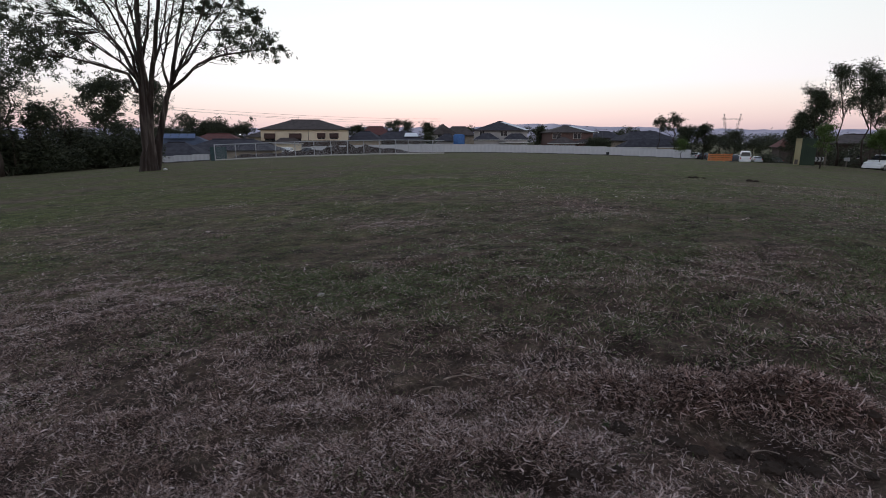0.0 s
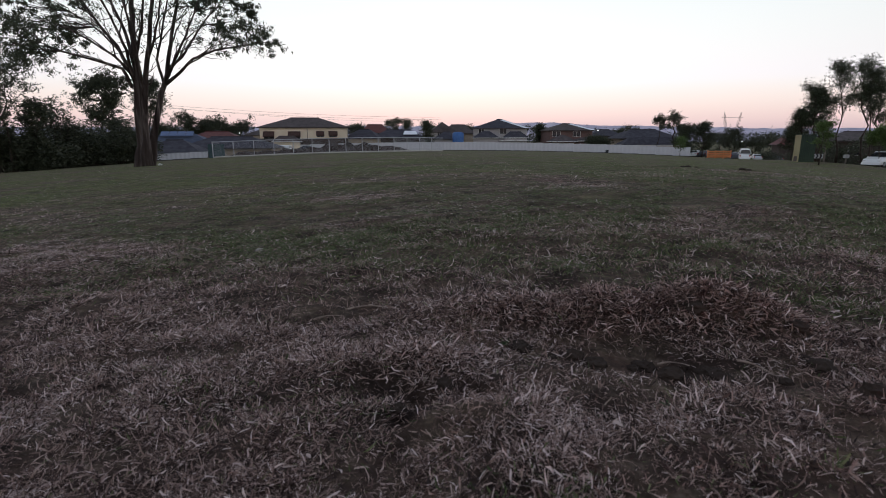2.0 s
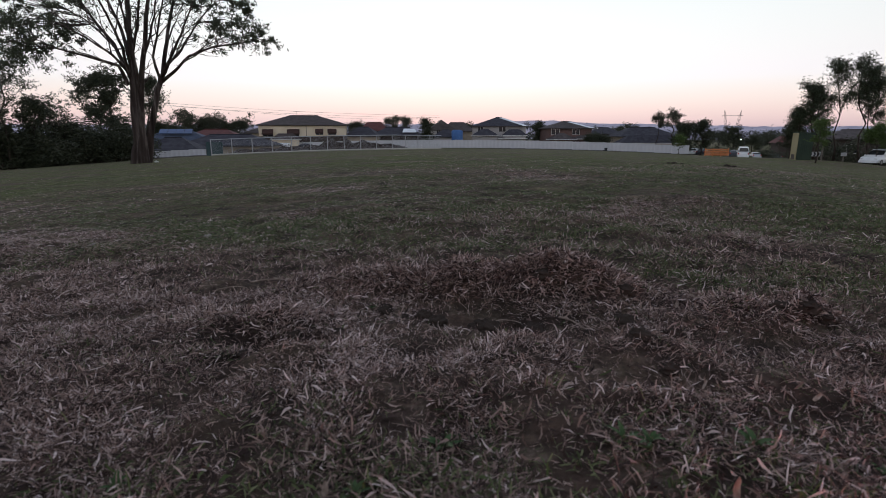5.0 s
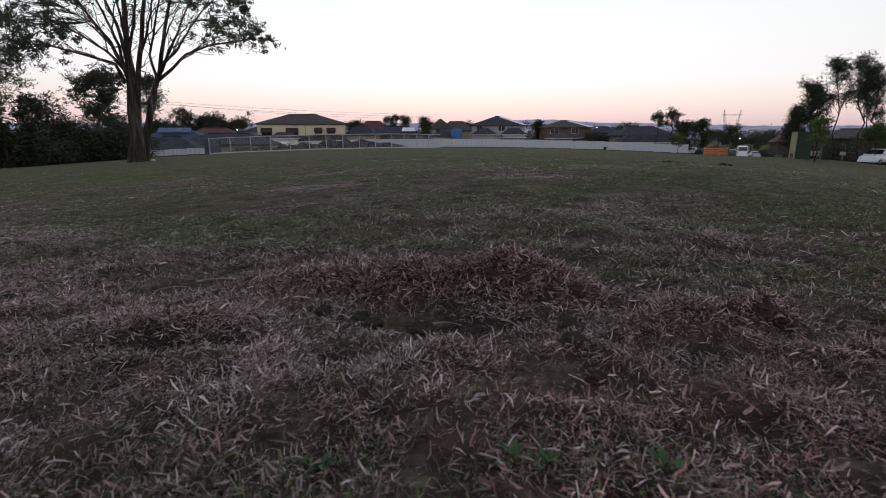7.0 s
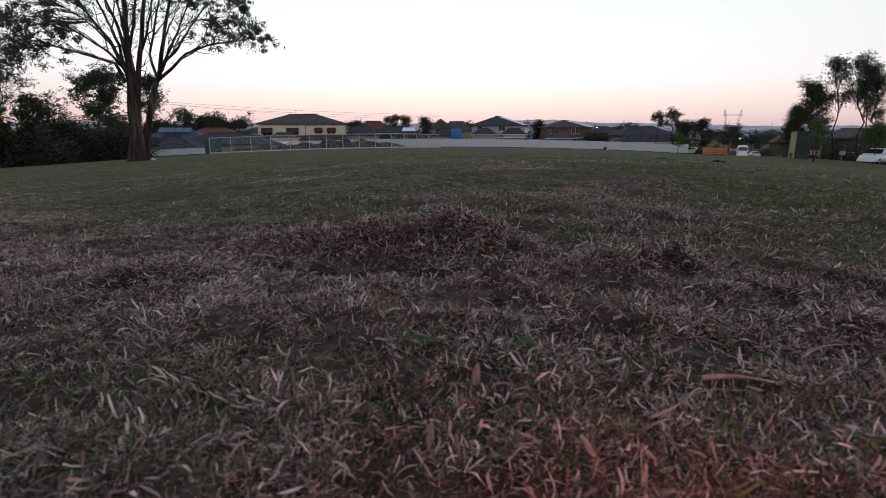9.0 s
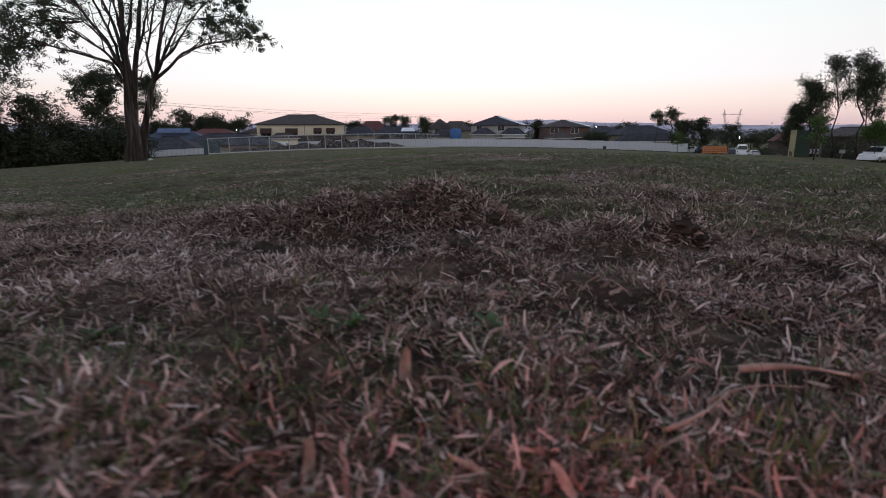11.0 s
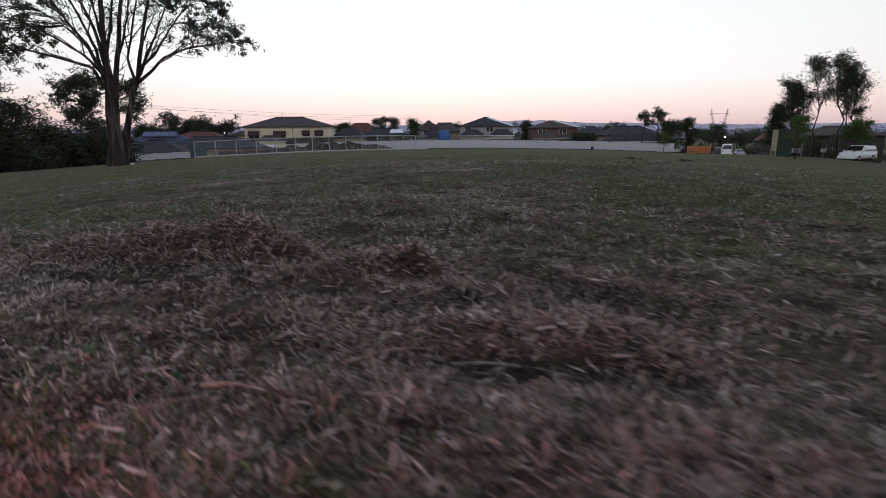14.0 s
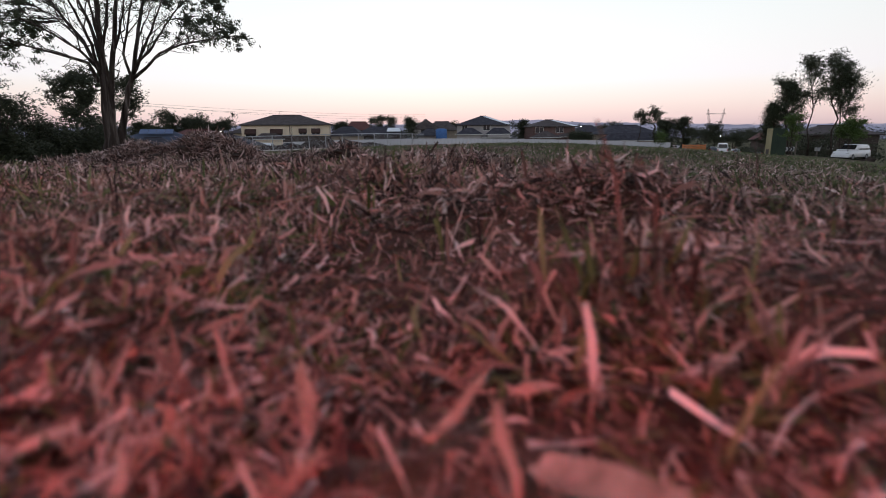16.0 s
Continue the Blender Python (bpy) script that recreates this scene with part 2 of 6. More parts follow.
LAMP_CLEAR = surface("clear_lens", [(0.6, 0.6, 0.6), (0.7, 0.7, 0.7)], scale=5, rough=0.15)
ORANGE = surface("orange_barrier", [(0.50, 0.16, 0.05), (0.60, 0.21, 0.08)], scale=3, rough=0.6)
STEEL_DARK = surface("dark_steel", [(0.07, 0.07, 0.075), (0.11, 0.11, 0.115)], scale=5, rough=0.6, metal=0.4)
WOOD_POST = surface("weathered_wood", [(0.12, 0.10, 0.085), (0.2, 0.17, 0.145)], scale=6, rough=0.9, bump=0.4, bump_scale=30)
LIT = glow("lit_lamp", (1.0, 0.9, 0.75), 14.0)
BOARD = surface("worn_board", [(0.3, 0.3, 0.3), (0.38, 0.38, 0.38)], scale=6, rough=0.7)
TEAL = surface("teal_shade_cloth", [(0.05, 0.085, 0.09), (0.075, 0.115, 0.12)], scale=3, rough=0.9)
WOODS = surface("far_woods", [(0.03, 0.036, 0.03), (0.05, 0.056, 0.05), (0.075, 0.08, 0.075)], by="island", rough=0.9)
PAPER = surface("pale_litter", [(0.6, 0.6, 0.58), (0.7, 0.7, 0.68)], scale=8, rough=0.7)


def distance_material():
    """Far wooded hills: haze from kilometres of air painted as blue-grey and faint glow."""
    m = bpy.data.materials.new("far_hills")
    m.use_nodes = True
    nt = m.node_tree
    b = nt.nodes["Principled BSDF"]
    t = nt.nodes.new("ShaderNodeTexNoise")
    t.inputs["Scale"].default_value = 0.012
    t.inputs["Detail"].default_value = 10
    tc = nt.nodes.new("ShaderNodeTexCoord")
    nt.links.new(tc.outputs["Object"], t.inputs["Vector"])
    r = nt.nodes.new("ShaderNodeValToRGB")
    r.color_ramp.elements[0].position, r.color_ramp.elements[0].color = 0.35, (0.16, 0.165, 0.22, 1)
    r.color_ramp.elements[1].position, r.color_ramp.elements[1].color = 0.65, (0.25, 0.24, 0.30, 1)
    nt.links.new(t.outputs[0], r.inputs[0])
    b.inputs["Roughness"].default_value = 1.0
    b.inputs["Specular IOR Level"].default_value = 0.0
    nt.links.new(r.outputs[0], b.inputs["Base Color"])
    # hills are no light source; this emission imitates lit haze
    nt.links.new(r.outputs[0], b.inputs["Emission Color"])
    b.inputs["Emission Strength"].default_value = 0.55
    return m


HILLS = distance_material()


# ---- mesh helpers ----
def mesh_of(name, verts, faces, mat, smooth=False):
    me = bpy.data.meshes.new(name)
    me.from_pydata([tuple(v) for v in verts], [], [tuple(f) for f in faces])
    if mat:
        me.materials.append(mat)
    if smooth:
        me.polygons.foreach_set("use_smooth", [True] * len(me.polygons))
    me.update()
    return me


def tri_mesh(name, verts, tris, mat):
    """A mesh from large arrays of corners and triangles."""
    me = bpy.data.meshes.new(name)
    n, k = len(verts), len(tris)
    me.vertices.add(n)
    me.vertices.foreach_set("co", np.asarray(verts, np.float32).ravel())
    me.loops.add(3 * k)
    me.loops.foreach_set("vertex_index", np.asarray(tris, np.int32).ravel())
    me.polygons.add(k)
    me.polygons.foreach_set("loop_start", np.arange(0, 3 * k, 3, dtype=np.int32))
    me.materials.append(mat)
    me.update(calc_edges=True)
    return me


def part(name, data, parent=None, label="", loc=None):
    ob = new(name, data)
    if parent:
        ob.parent = parent
    if loc:
        ob.location = loc
    return tagged(ob, label) if label else ob


def thing(name, label, category, loc=(0, 0, 0), rz=0.0, group="", kind="", data=None):
    ob = new(name, data)
    ob.location = loc
    ob.rotation_euler = (0, 0, radians(rz))
    return tagged(ob, label, category, group, kind)


class Soup:
    """Gathers simple solids into one mesh."""

    def __init__(self):
        self.v, self.f = [], []

    def add(self, verts, faces):
        n = len(self.v)
        self.v += [tuple(p) for p in verts]
        self.f += [tuple(n + i for i in f) for f in faces]
        return self

    def box(self, x0, x1, y0, y1, z0, z1, taper=0.0):
        t = taper
        v = [(x0, y0, z0), (x1, y0, z0), (x1, y1, z0), (x0, y1, z0), (x0 + t, y0 + t, z1), (x1 - t, y0 + t, z1), (x1 - t, y1 - t, z1), (x0 + t, y1 - t, z1)]
        return self.add(v, [(3, 2, 1, 0), (4, 5, 6, 7), (0, 1, 5, 4), (1, 2, 6, 5), (2, 3, 7, 6), (3, 0, 4, 7)])

    def tube(self, pts, radii, n=8, cap=True):
        pts = [Vector(p) for p in pts]
        base = len(self.v)
        side = None
        for i, p in enumerate(pts):
            d = (pts[min(i + 1, len(pts) - 1)] - pts[max(i - 1, 0)]).normalized()
            if side is None:
                side = d.cross(Vector((0.3, 1, 0.2))).normalized()
            side = (side - d * side.dot(d)).normalized()
            up = d.cross(side)
            for k in range(n):
                a = 2 * math.pi * k / n
                self.v.append(tuple(p + (side * math.cos(a) + up * math.sin(a)) * radii[i]))
        for i in range(len(pts) - 1):
            for k in range(n):
                a, b = base + i * n + k, base + i * n + (k + 1) % n
                self.f.append((a, b, b + n, a + n))
        if cap:
            self.f.append(tuple(base + k for k in range(n))[::-1])
            self.f.append(tuple(base + (len(pts) - 1) * n + k for k in range(n)))
        return self

    def mesh(self, name, mat, smooth=False):
        return mesh_of(name, self.v, self.f, mat, smooth)


# ---- the lie of the land ----
LAND = (0.0111, -0.0276, -0.0787, 0.1014, 0.1765, -0.0263, -0.1876, -0.0983, -0.0953)


GRIDS = {}


def lattice(seed):
    if seed not in GRIDS:
        GRIDS[seed] = np.random.RandomState(seed).rand(256, 256)
    return GRIDS[seed]


def vnoise(x, y, seed=0):
    """Smooth value noise between 0 and 1, for arrays."""
    g = lattice(seed)
    xi, yi = np.floor(x).astype(int), np.floor(y).astype(int)
    u, v = x - xi, y - yi
    u, v = u * u * (3 - 2 * u), v * v * (3 - 2 * v)
    a, b = g[xi % 256, yi % 256], g[(xi + 1) % 256, yi % 256]
    c, d = g[xi % 256, (yi + 1) % 256], g[(xi + 1) % 256, (yi + 1) % 256]
    return (a * (1 - u) + b * u) * (1 - v) + (c * (1 - u) + d * u) * v


def fbm(x, y, seed=0, octaves=3):
    total, amp, norm = 0.0, 1.0, 0.0
    for k in range(octaves):
        total = total + amp * vnoise(x * 2**k + 17.3 * k, y * 2**k - 9.1 * k, seed + k)
        norm += amp
        amp *= 0.5
    return total / norm


def smooth(e0, e1, v):
    t = np.clip((v - e0) / (e1 - e0), 0, 1)
    return t * t * (3 - 2 * t)


def heap(x, y, cx, cy, rx, ry, turn=0.0):
    """A round bump of height 1."""
    c, s = math.cos(turn), math.sin(turn)
    u, v = ((x - cx) * c + (y - cy) * s) / rx, (-(x - cx) * s + (y - cy) * c) / ry
    return np.exp(-(u * u + v * v) * 1.6)


def land(x, y):
    """Height of the broad hill without its small bumps."""
    x, y = np.asarray(x, float), np.asarray(y, float)
    far = np.sqrt(x * x + y * y)
    k = np.minimum(1.0, 150.0 / np.maximum(far, 1e-6))
    xc, yc = x * k, np.where(y > 0, y, 0.15 * y) * k
    s = np.sqrt(25 + xc * xc + yc * yc)
    c = LAND
    z = (c[0] * xc + c[1] * yc + (c[2] * xc * xc + c[3] * yc * yc + c[4] * xc * yc) / s
         + (c[5] * xc * xc * yc + c[6] * xc * yc * yc + c[7] * yc**3 + c[8] * xc**3) / s**2)
    top = 0.074 * np.exp(-((x - 0.712) / 1.896) ** 2 - ((y + 0.164) / 1.584) ** 2) + 0.03 * np.exp(-(x * x + y * y) / 14.0**2)
    return z + top - smooth(150, 900, far) * 9.0 + 0.62 * heap(x, y, 46.0, 57.0, 16.0, 11.0)


def relief(x, y):
    """Small bumps: the turned-up heap, its hollow, the clods and the tussocks."""
    x, y = np.asarray(x, float), np.asarray(y, float)
    far = np.sqrt(x * x + y * y)
    near = 1 - smooth(4, 14, far)
    z = near * (fbm(x * 2.0, y * 2.0, 3) - 0.5) * 0.035 + (1 - smooth(2.5, 7, far)) * (fbm(x * 9, y * 9, 7) - 0.5) * 0.045
    z = z + (1 - near) * (1 - smooth(30, 80, far)) * (fbm(x * 0.9, y * 0.9, 11) - 0.5) * 0.08
    rough = 0.45 + 1.1 * fbm(x * 11, y * 11, 21)
    # the long turned-up heap and the hollow before it
    z = z + rough * (0.053 * heap(x, y, 0.38, 0.885, 0.20, 0.075, -0.35) + 0.056 * heap(x, y, 0.13, 0.94, 0.19, 0.07, -0.25) + 0.018 * heap(x, y, -0.1, 1.0, 0.15, 0.07))
    z = z - 0.026 * heap(x, y, 0.21, 0.75, 0.26, 0.10, -0.42)
    # the dark tussock beside the heap, holes and small scrapes
    z = z + rough * (0.036 * heap(x, y, 0.745, 0.70, 0.055, 0.045) + 0.022 * heap(x, y, 0.64, 0.72, 0.06, 0.05)) - 0.014 * heap(x, y, 0.725, 0.63, 0.04, 0.025)
    z = z - 0.03 * (heap(x, y, -0.195, 0.585, 0.035, 0.03) + heap(x, y, -0.17, 0.665, 0.03, 0.025) + heap(x, y, -0.08, 0.66, 0.03, 0.025))
    z = z + rough * (0.02 * heap(x, y, -0.2, 0.76, 0.14, 0.06) + 0.012 * heap(x, y, -0.12, 0.55, 0.08, 0.05))
    z = z - 0.012 * (heap(x, y, 0.40, 0.44, 0.10, 0.04, -0.3) + heap(x, y, 0.63, 0.59, 0.07, 0.03))
    z = z + rough * 0.036 * heap(x, y, 0.90, 0.34, 0.14, 0.06, -0.25) - 0.016 * heap(x, y, 0.86, 0.27, 0.13, 0.035, -0.25)
    z = z + rough * 0.030 * heap(x, y, 1.02, -0.06, 0.10, 0.05) - 0.016 * heap(x, y, 1.0, -0.15, 0.11, 0.045)
    return z


def ground_z(x, y):
    return land(x, y) + relief(x, y) - 0.004


def gz(x, y):
    return float(ground_z(np.array([x]), np.array([y]))[0])


def build_ground():
    rings = [0.0]
    r = 0.03
    while r < 4200:
        rings.append(r)
        r *= 1.045 if r < 12 else 1.09
    n = 420
    a = np.arange(n) * 2 * math.pi / n
    rr = np.array(rings[1:])
    x = 0.35 + rr[:, None] * np.cos(a)[None]
    y = 0.30 + rr[:, None] * np.sin(a)[None]
    z = ground_z(x, y)
    verts = np.concatenate([[[0.35, 0.30, gz(0.35, 0.30)]], np.stack([x, y, z], -1).reshape(-1, 3)])
    k = np.arange(n)
    tris = [np.stack([np.zeros(n, int), 1 + k, 1 + (k + 1) % n], -1)]
    for i in range(len(rr) - 1):
        p, q = 1 + i * n + k, 1 + i * n + (k + 1) % n
        tris += [np.stack([p, p + n, q + n], -1), np.stack([p, q + n, q], -1)]
    me = tri_mesh("ground", verts, np.concatenate(tris), TURF)
    me.polygons.foreach_set("use_smooth", [True] * len(me.polygons))
    return thing("ground", "patchy dry turf with bare soil on a gentle hilltop", "ground", kind="structure", data=me)


ground = build_ground()

# ---- far hills ----
def build_hills(name, dist, heights, seed, low):
    n = 260
    v, f = [], []
    for i in range(n + 1):
        a = radians(-75 + 150 * i / n)
        x, y = dist * math.sin(a), dist * math.cos(a)
        deg = -75 + 150 * i / n
        h = np.interp(deg, [p[0] for p in heights], [p[1] for p in heights])
        h += 5.0 * (float(fbm(np.array([i * 0.22]), np.array([seed * 3.1]), seed, 4)[0]) - 0.5) + 4.5 * random.random()
        for k, (s, hh) in enumerate(((1.0, low), (1.02, low + (h - low) * 0.7), (1.05, h), (1.12, low))):
            v.append((x * s, y * s, hh))
        if i:
            b = 4 * i
            f += [(b - 4 + k, b + k, b + k + 1, b - 3 + k) for k in range(3)]
    return thing(name, "distant wooded hills, evening haze painted as blue-grey and glow", "hills", kind="structure", data=mesh_of(name, v, f, HILLS))


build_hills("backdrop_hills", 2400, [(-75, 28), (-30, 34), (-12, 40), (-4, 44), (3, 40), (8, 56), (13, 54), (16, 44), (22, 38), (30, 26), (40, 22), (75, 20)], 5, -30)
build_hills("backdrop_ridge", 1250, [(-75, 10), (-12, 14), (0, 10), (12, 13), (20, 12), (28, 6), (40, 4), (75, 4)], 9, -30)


# ---- houses ----
def hip_roof(s, x0, x1, y0, y1, ze, zr, over=0.5, ridge=None):
    x0, x1, y0, y1 = x0 - over, x1 + over, y0 - over, y1 + over
    w, d = x1 - x0, y1 - y0
    cut = min(w, d) / 2 if ridge is None else (max(w, d) - ridge) / 2
    if w >= d:
        a, b = (x0 + cut, (y0 + y1) / 2, zr), (x1 - cut, (y0 + y1) / 2, zr)
        top = [(0, 1, 5, 4), (1, 2, 5), (2, 3, 4, 5), (3, 0, 4)]
    else:
        a, b = ((x0 + x1) / 2, y0 + cut, zr), ((x0 + x1) / 2, y1 - cut, zr)
        top = [(0, 1, 4), (1, 2, 5, 4), (2, 3, 5), (3, 0, 4, 5)]
    eave = [(x0, y0, ze), (x1, y0, ze), (x1, y1, ze), (x0, y1, ze)]
    under = [(x, y, z - 0.18) for x, y, z in eave]
    s.add(eave + [a, b], top)
    s.add(eave + under, [(4, 5, 1, 0), (5, 6, 2, 1), (6, 7, 3, 2), (7, 4, 0, 3), (7, 6, 5, 4)])


def gutters(s, x0, x1, y0, y1, ze, over=0.5):
    o = over + 0.06
    s.box(x0 - o, x1 + o, y0 - o, y0 - over, ze - 0.16, ze - 0.02)
    s.box(x0 - o, x1 + o, y1 + over, y1 + o, ze - 0.16, ze - 0.02)
    s.box(x0 - o, x0 - over, y0 - over, y1 + over, ze - 0.16, ze - 0.02)
    s.box(x1 + over, x1 + o, y0 - over, y1 + over, ze - 0.16, ze - 0.02)


def add_window(parent, u, z, w, h, y, mat=None, awning=0.0):
    s = Soup()
    for x0, x1, z0, z1 in ((-w / 2 - 0.07, -w / 2, -h / 2 - 0.07, h / 2 + 0.07), (w / 2, w / 2 + 0.07, -h / 2 - 0.07, h / 2 + 0.07),
                           (-w / 2, w / 2, h / 2, h / 2 + 0.07), (-w / 2, w / 2, -h / 2 - 0.07, -h / 2), (-0.03, 0.03, -h / 2, h / 2)):
        s.box(x0, x1, -0.08, 0.03, z0, z1)
    win = part("window", s.mesh("window", mat or TRIM), parent, loc=(u, y, z))
    part("pane", Soup().box(-w / 2, w / 2, -0.03, 0.0, -h / 2, h / 2).mesh("pane", GLASS), win)
    if awning:
        a = Soup()
        t, b = h / 2 + 0.1, -h * 0.05
        a.add([(-w / 2 - 0.15, -0.06, t), (w / 2 + 0.15, -0.06, t), (w / 2 + 0.15, -awning, b), (-w / 2 - 0.15, -awning, b),
               (-w / 2 - 0.15, -0.02, t - 0.04), (w / 2 + 0.15, -0.02, t - 0.04), (w / 2 + 0.15, -awning + 0.03, b - 0.25), (-w / 2 - 0.15, -awning + 0.03, b - 0.25)],
              [(0, 3, 2, 1), (4, 5, 6, 7), (0, 1, 5, 4), (1, 2, 6, 5), (2, 3, 7, 6), (3, 0, 4, 7)])
        part("awning", a.mesh("awning", AWNING), parent, "dark brown window awning", loc=(u, y, z))


def house(label, x, y, rz, w, d, zg, ze, zr, wall, roof, windows=(), wings=(), ridge=None, awnings=False, chimney=False, gleam=False, group="houses behind the field"):
    """A house on its plot: front wall towards local -y. windows: (across, height, width, tall). wings: (x0, x1, y0, y1, ze, zr)."""
    h = thing("house", label, "house", (x, y, zg), rz, group)
    e, r = ze - zg, zr - zg
    s = Soup().box(-w / 2, w / 2, -d / 2, d / 2, -0.6, e - 0.05)
    part("wall", s.mesh("wall", wall), h)
    s = Soup()
    hip_roof(s, -w / 2, w / 2, -d / 2, d / 2, e, r, ridge=ridge)
    rf = part("roof", s.mesh("roof", roof), h)
    s = Soup()
    gutters(s, -w / 2, w / 2, -d / 2, d / 2, e)
    part("gutter", s.mesh("gutter", GUTTER), h)
    s = Soup()
    n = (ridge if ridge else max(w - d, 0.4)) / 2
    s.tube([(-n, 0, r + 0.02), (n, 0, r + 0.02)] if w >= d else [(0, -n, r + 0.02), (0, n, r + 0.02)], [0.12, 0.12], 6)
    part("ridge_cap", s.mesh("ridge_cap", roof), rf)
    for u, z, ww, hh in windows:
        add_window(h, u, z - zg, ww, hh, -d / 2, awning=1.05 if awnings else 0)
    for x0, x1, y0, y1, we, wr in wings:
        part("wing_wall", Soup().box(x0, x1, y0, y1, -0.6, we - zg - 0.05).mesh("wing_wall", wall), h)
        s = Soup()
        hip_roof(s, x0, x1, y0, y1, we - zg, wr - zg, 0.4)
        part("wing_roof", s.mesh("wing_roof", roof), h)
        s = Soup()
        gutters(s, x0, x1, y0, y1, we - zg, 0.4)
        part("wing_gutter", s.mesh("wing_gutter", TRIM), h)
    if gleam:       # glint of sky on one hip, painted as a pale strip on the front slope
        o = 0.5
        ex = w / 2 - (ridge or 0.4) / 2 + o
        top, foot = Vector((w / 2 + o - ex, 0, r)), Vector((w / 2 + o, -d / 2 - o, e))
        nrm = Vector((0, -(r - e), d / 2 + o)).normalized() * 0.05
        quad = [top + nrm, foot + nrm, foot + nrm + Vector((-1.1, 0, 0)), top + nrm + Vector((-0.7, -0.3, -0.3 * (r - e) / (d / 2 + o)))]
        low4 = [q - nrm * 1.6 for q in quad]
        part("hip_sheet", mesh_of("hip_sheet", quad + low4, [(3, 2, 1, 0), (4, 5, 6, 7), (0, 1, 5, 4), (1, 2, 6, 5), (2, 3, 7, 6), (3, 0, 4, 7)], PANEL_AND_GLINT), rf, "painted glint of sky along the hip")
    if chimney:
        part("chimney", Soup().box(w * 0.2, w * 0.2 + 0.6, 0.2, 0.8, r - 1.2, r + 0.5).mesh("chimney", BRICK_DARK), rf)
    return h


def aerial(parent, x, y, z, h=1.6):
    s = Soup().tube([(x, y, z), (x, y, z + h)], [0.025, 0.02], 5)
    s.tube([(x - 0.7, y, z + h), (x + 0.7, y, z + h)], [0.015, 0.015], 4)
    for k in range(5):
        s.tube([(x - 0.6 + 0.3 * k, y - 0.3, z + h), (x - 0.6 + 0.3 * k, y + 0.3, z + h)], [0.012, 0.012], 4)
    part("aerial", s.mesh("aerial", STEEL_DARK), parent)


yellow = house("cream two-storey house with brown awnings and hip roof", -31.58, 121, 12, 19.0, 9.5, -3.4, 2.32, 4.42, CREAM, TILE_BROWN,
               [(-7.6, 0.55, 2.1, 1.5), (-2.2, 0.55, 2.4, 1.5), (3.4, 0.75, 1.5, 1.2), (6.2, 0.75, 1.7, 1.2)],
               [(-6.5, -1.0, -7.2, -4.8, -0.73, 0.46)], ridge=6.5, awnings=True)
# dark slab over the lower storey stands in for shade below the cladding
part("lower_wall", Soup().box(-9.52, 9.52, -4.83, -4.7, -0.6, -0.16 + 3.4).mesh("lower_wall", BRICK_DARK), yellow, "lower storey, painted dark for the undercroft's shade")
part("downpipe", Soup().box(0.55, 0.65, -4.84, -4.75, 0, 5.4).mesh("downpipe", GUTTER), yellow)
part("downpipe", Soup().box(9.3, 9.4, -4.84, -4.75, 0, 5.4).mesh("downpipe", GUTTER), yellow)
aerial(yellow, -1.6, 0, 4.42 + 3.4, 0.9)
for k in range(6):
    part("cladding_seam", Soup().box(-9.5, 9.5, -4.765, -4.745, 3.2 + 0.4 * k, 3.215 + 0.4 * k).mesh("cladding_seam", CREAM), yellow)

grey = house("beige rendered two-storey house with grey hip roofs", 14.70, 134, -4, 13.2, 9.0, -3.9, 2.15, 4.35, RENDERED, TILE_GREY,
             [(0.8, 1.4, 1.6, 1.2), (-4.6, 1.4, 1.2, 1.1)],
             [(-6.4, -0.6, -8.4, -4.4, -0.08, 1.44), (1.0, 6.4, -7.2, -4.4, -0.08, 1.38)], ridge=1.5, gleam=True)
part("pergola_roof", Soup().box(-0.4, 6.6, -9.6, -7.0, 3.0, 3.12).mesh("pergola_roof", TRIM), grey)

brick = house("orange brick two-storey house with dark hip roof", 31.77, 134, 5, 10.8, 8.5, -4.1, 1.67, 3.30, BRICK_ORANGE, TILE_BROWN,
              [(-3.8, 0.75, 2.0, 1.3), (1.4, 0.75, 1.8, 1.3)],
              [(-5.6, -0.2, -8.4, -4.2, -1.00, 0.45), (0.6, 5.2, -7.4, -4.2, -0.87, -0.09)], ridge=2.2, gleam=True)

low = house("single-storey house with broad dark grey roof", 48.84, 127, 4, 13.6, 9.0, -4.6, -0.32, 1.72, BRICK_PALE, TILE_GREY, (),
            [(-8.2, 6.4, -8.6, -4.4, -1.76, -0.05)], ridge=6.5)
house("low house with terracotta red tiled roof", -18.12, 142, 8, 7.0, 7.0, -4.0, 1.16, 3.34, BRICK_DARK, TILE_RED, ridge=4.0)
dark = house("low house with dark grey roof and pale panels", -10.60, 128, 3, 12.0, 8.0, -3.9, -0.08, 1.79, BRICK_DARK, TILE_GREY, ridge=6.0)
part("roof_panel", Soup().add([(1.2, -3.4, 4.55), (4.6, -3.4, 4.55), (4.2, -1.5, 5.35), (1.5, -1.5, 5.35), (1.2, -3.4, 4.65), (4.6, -3.4, 4.65), (4.2, -1.5, 5.45), (1.5, -1.5, 5.45)],
     [(0, 1, 2, 3), (7, 6, 5, 4), (0, 4, 5, 1), (1, 5, 6, 2), (2, 6, 7, 3), (3, 7, 4, 0)]).mesh("roof_panel", PANEL_AND_GLINT), dark, "pale panels on the roof slope")
house("small house with grey tiled roof", -18.35, 124, -6, 7.5, 7.0, -3.6, -0.18, 1.89, BRICK_PALE, TILE_GREY, ridge=2.5)
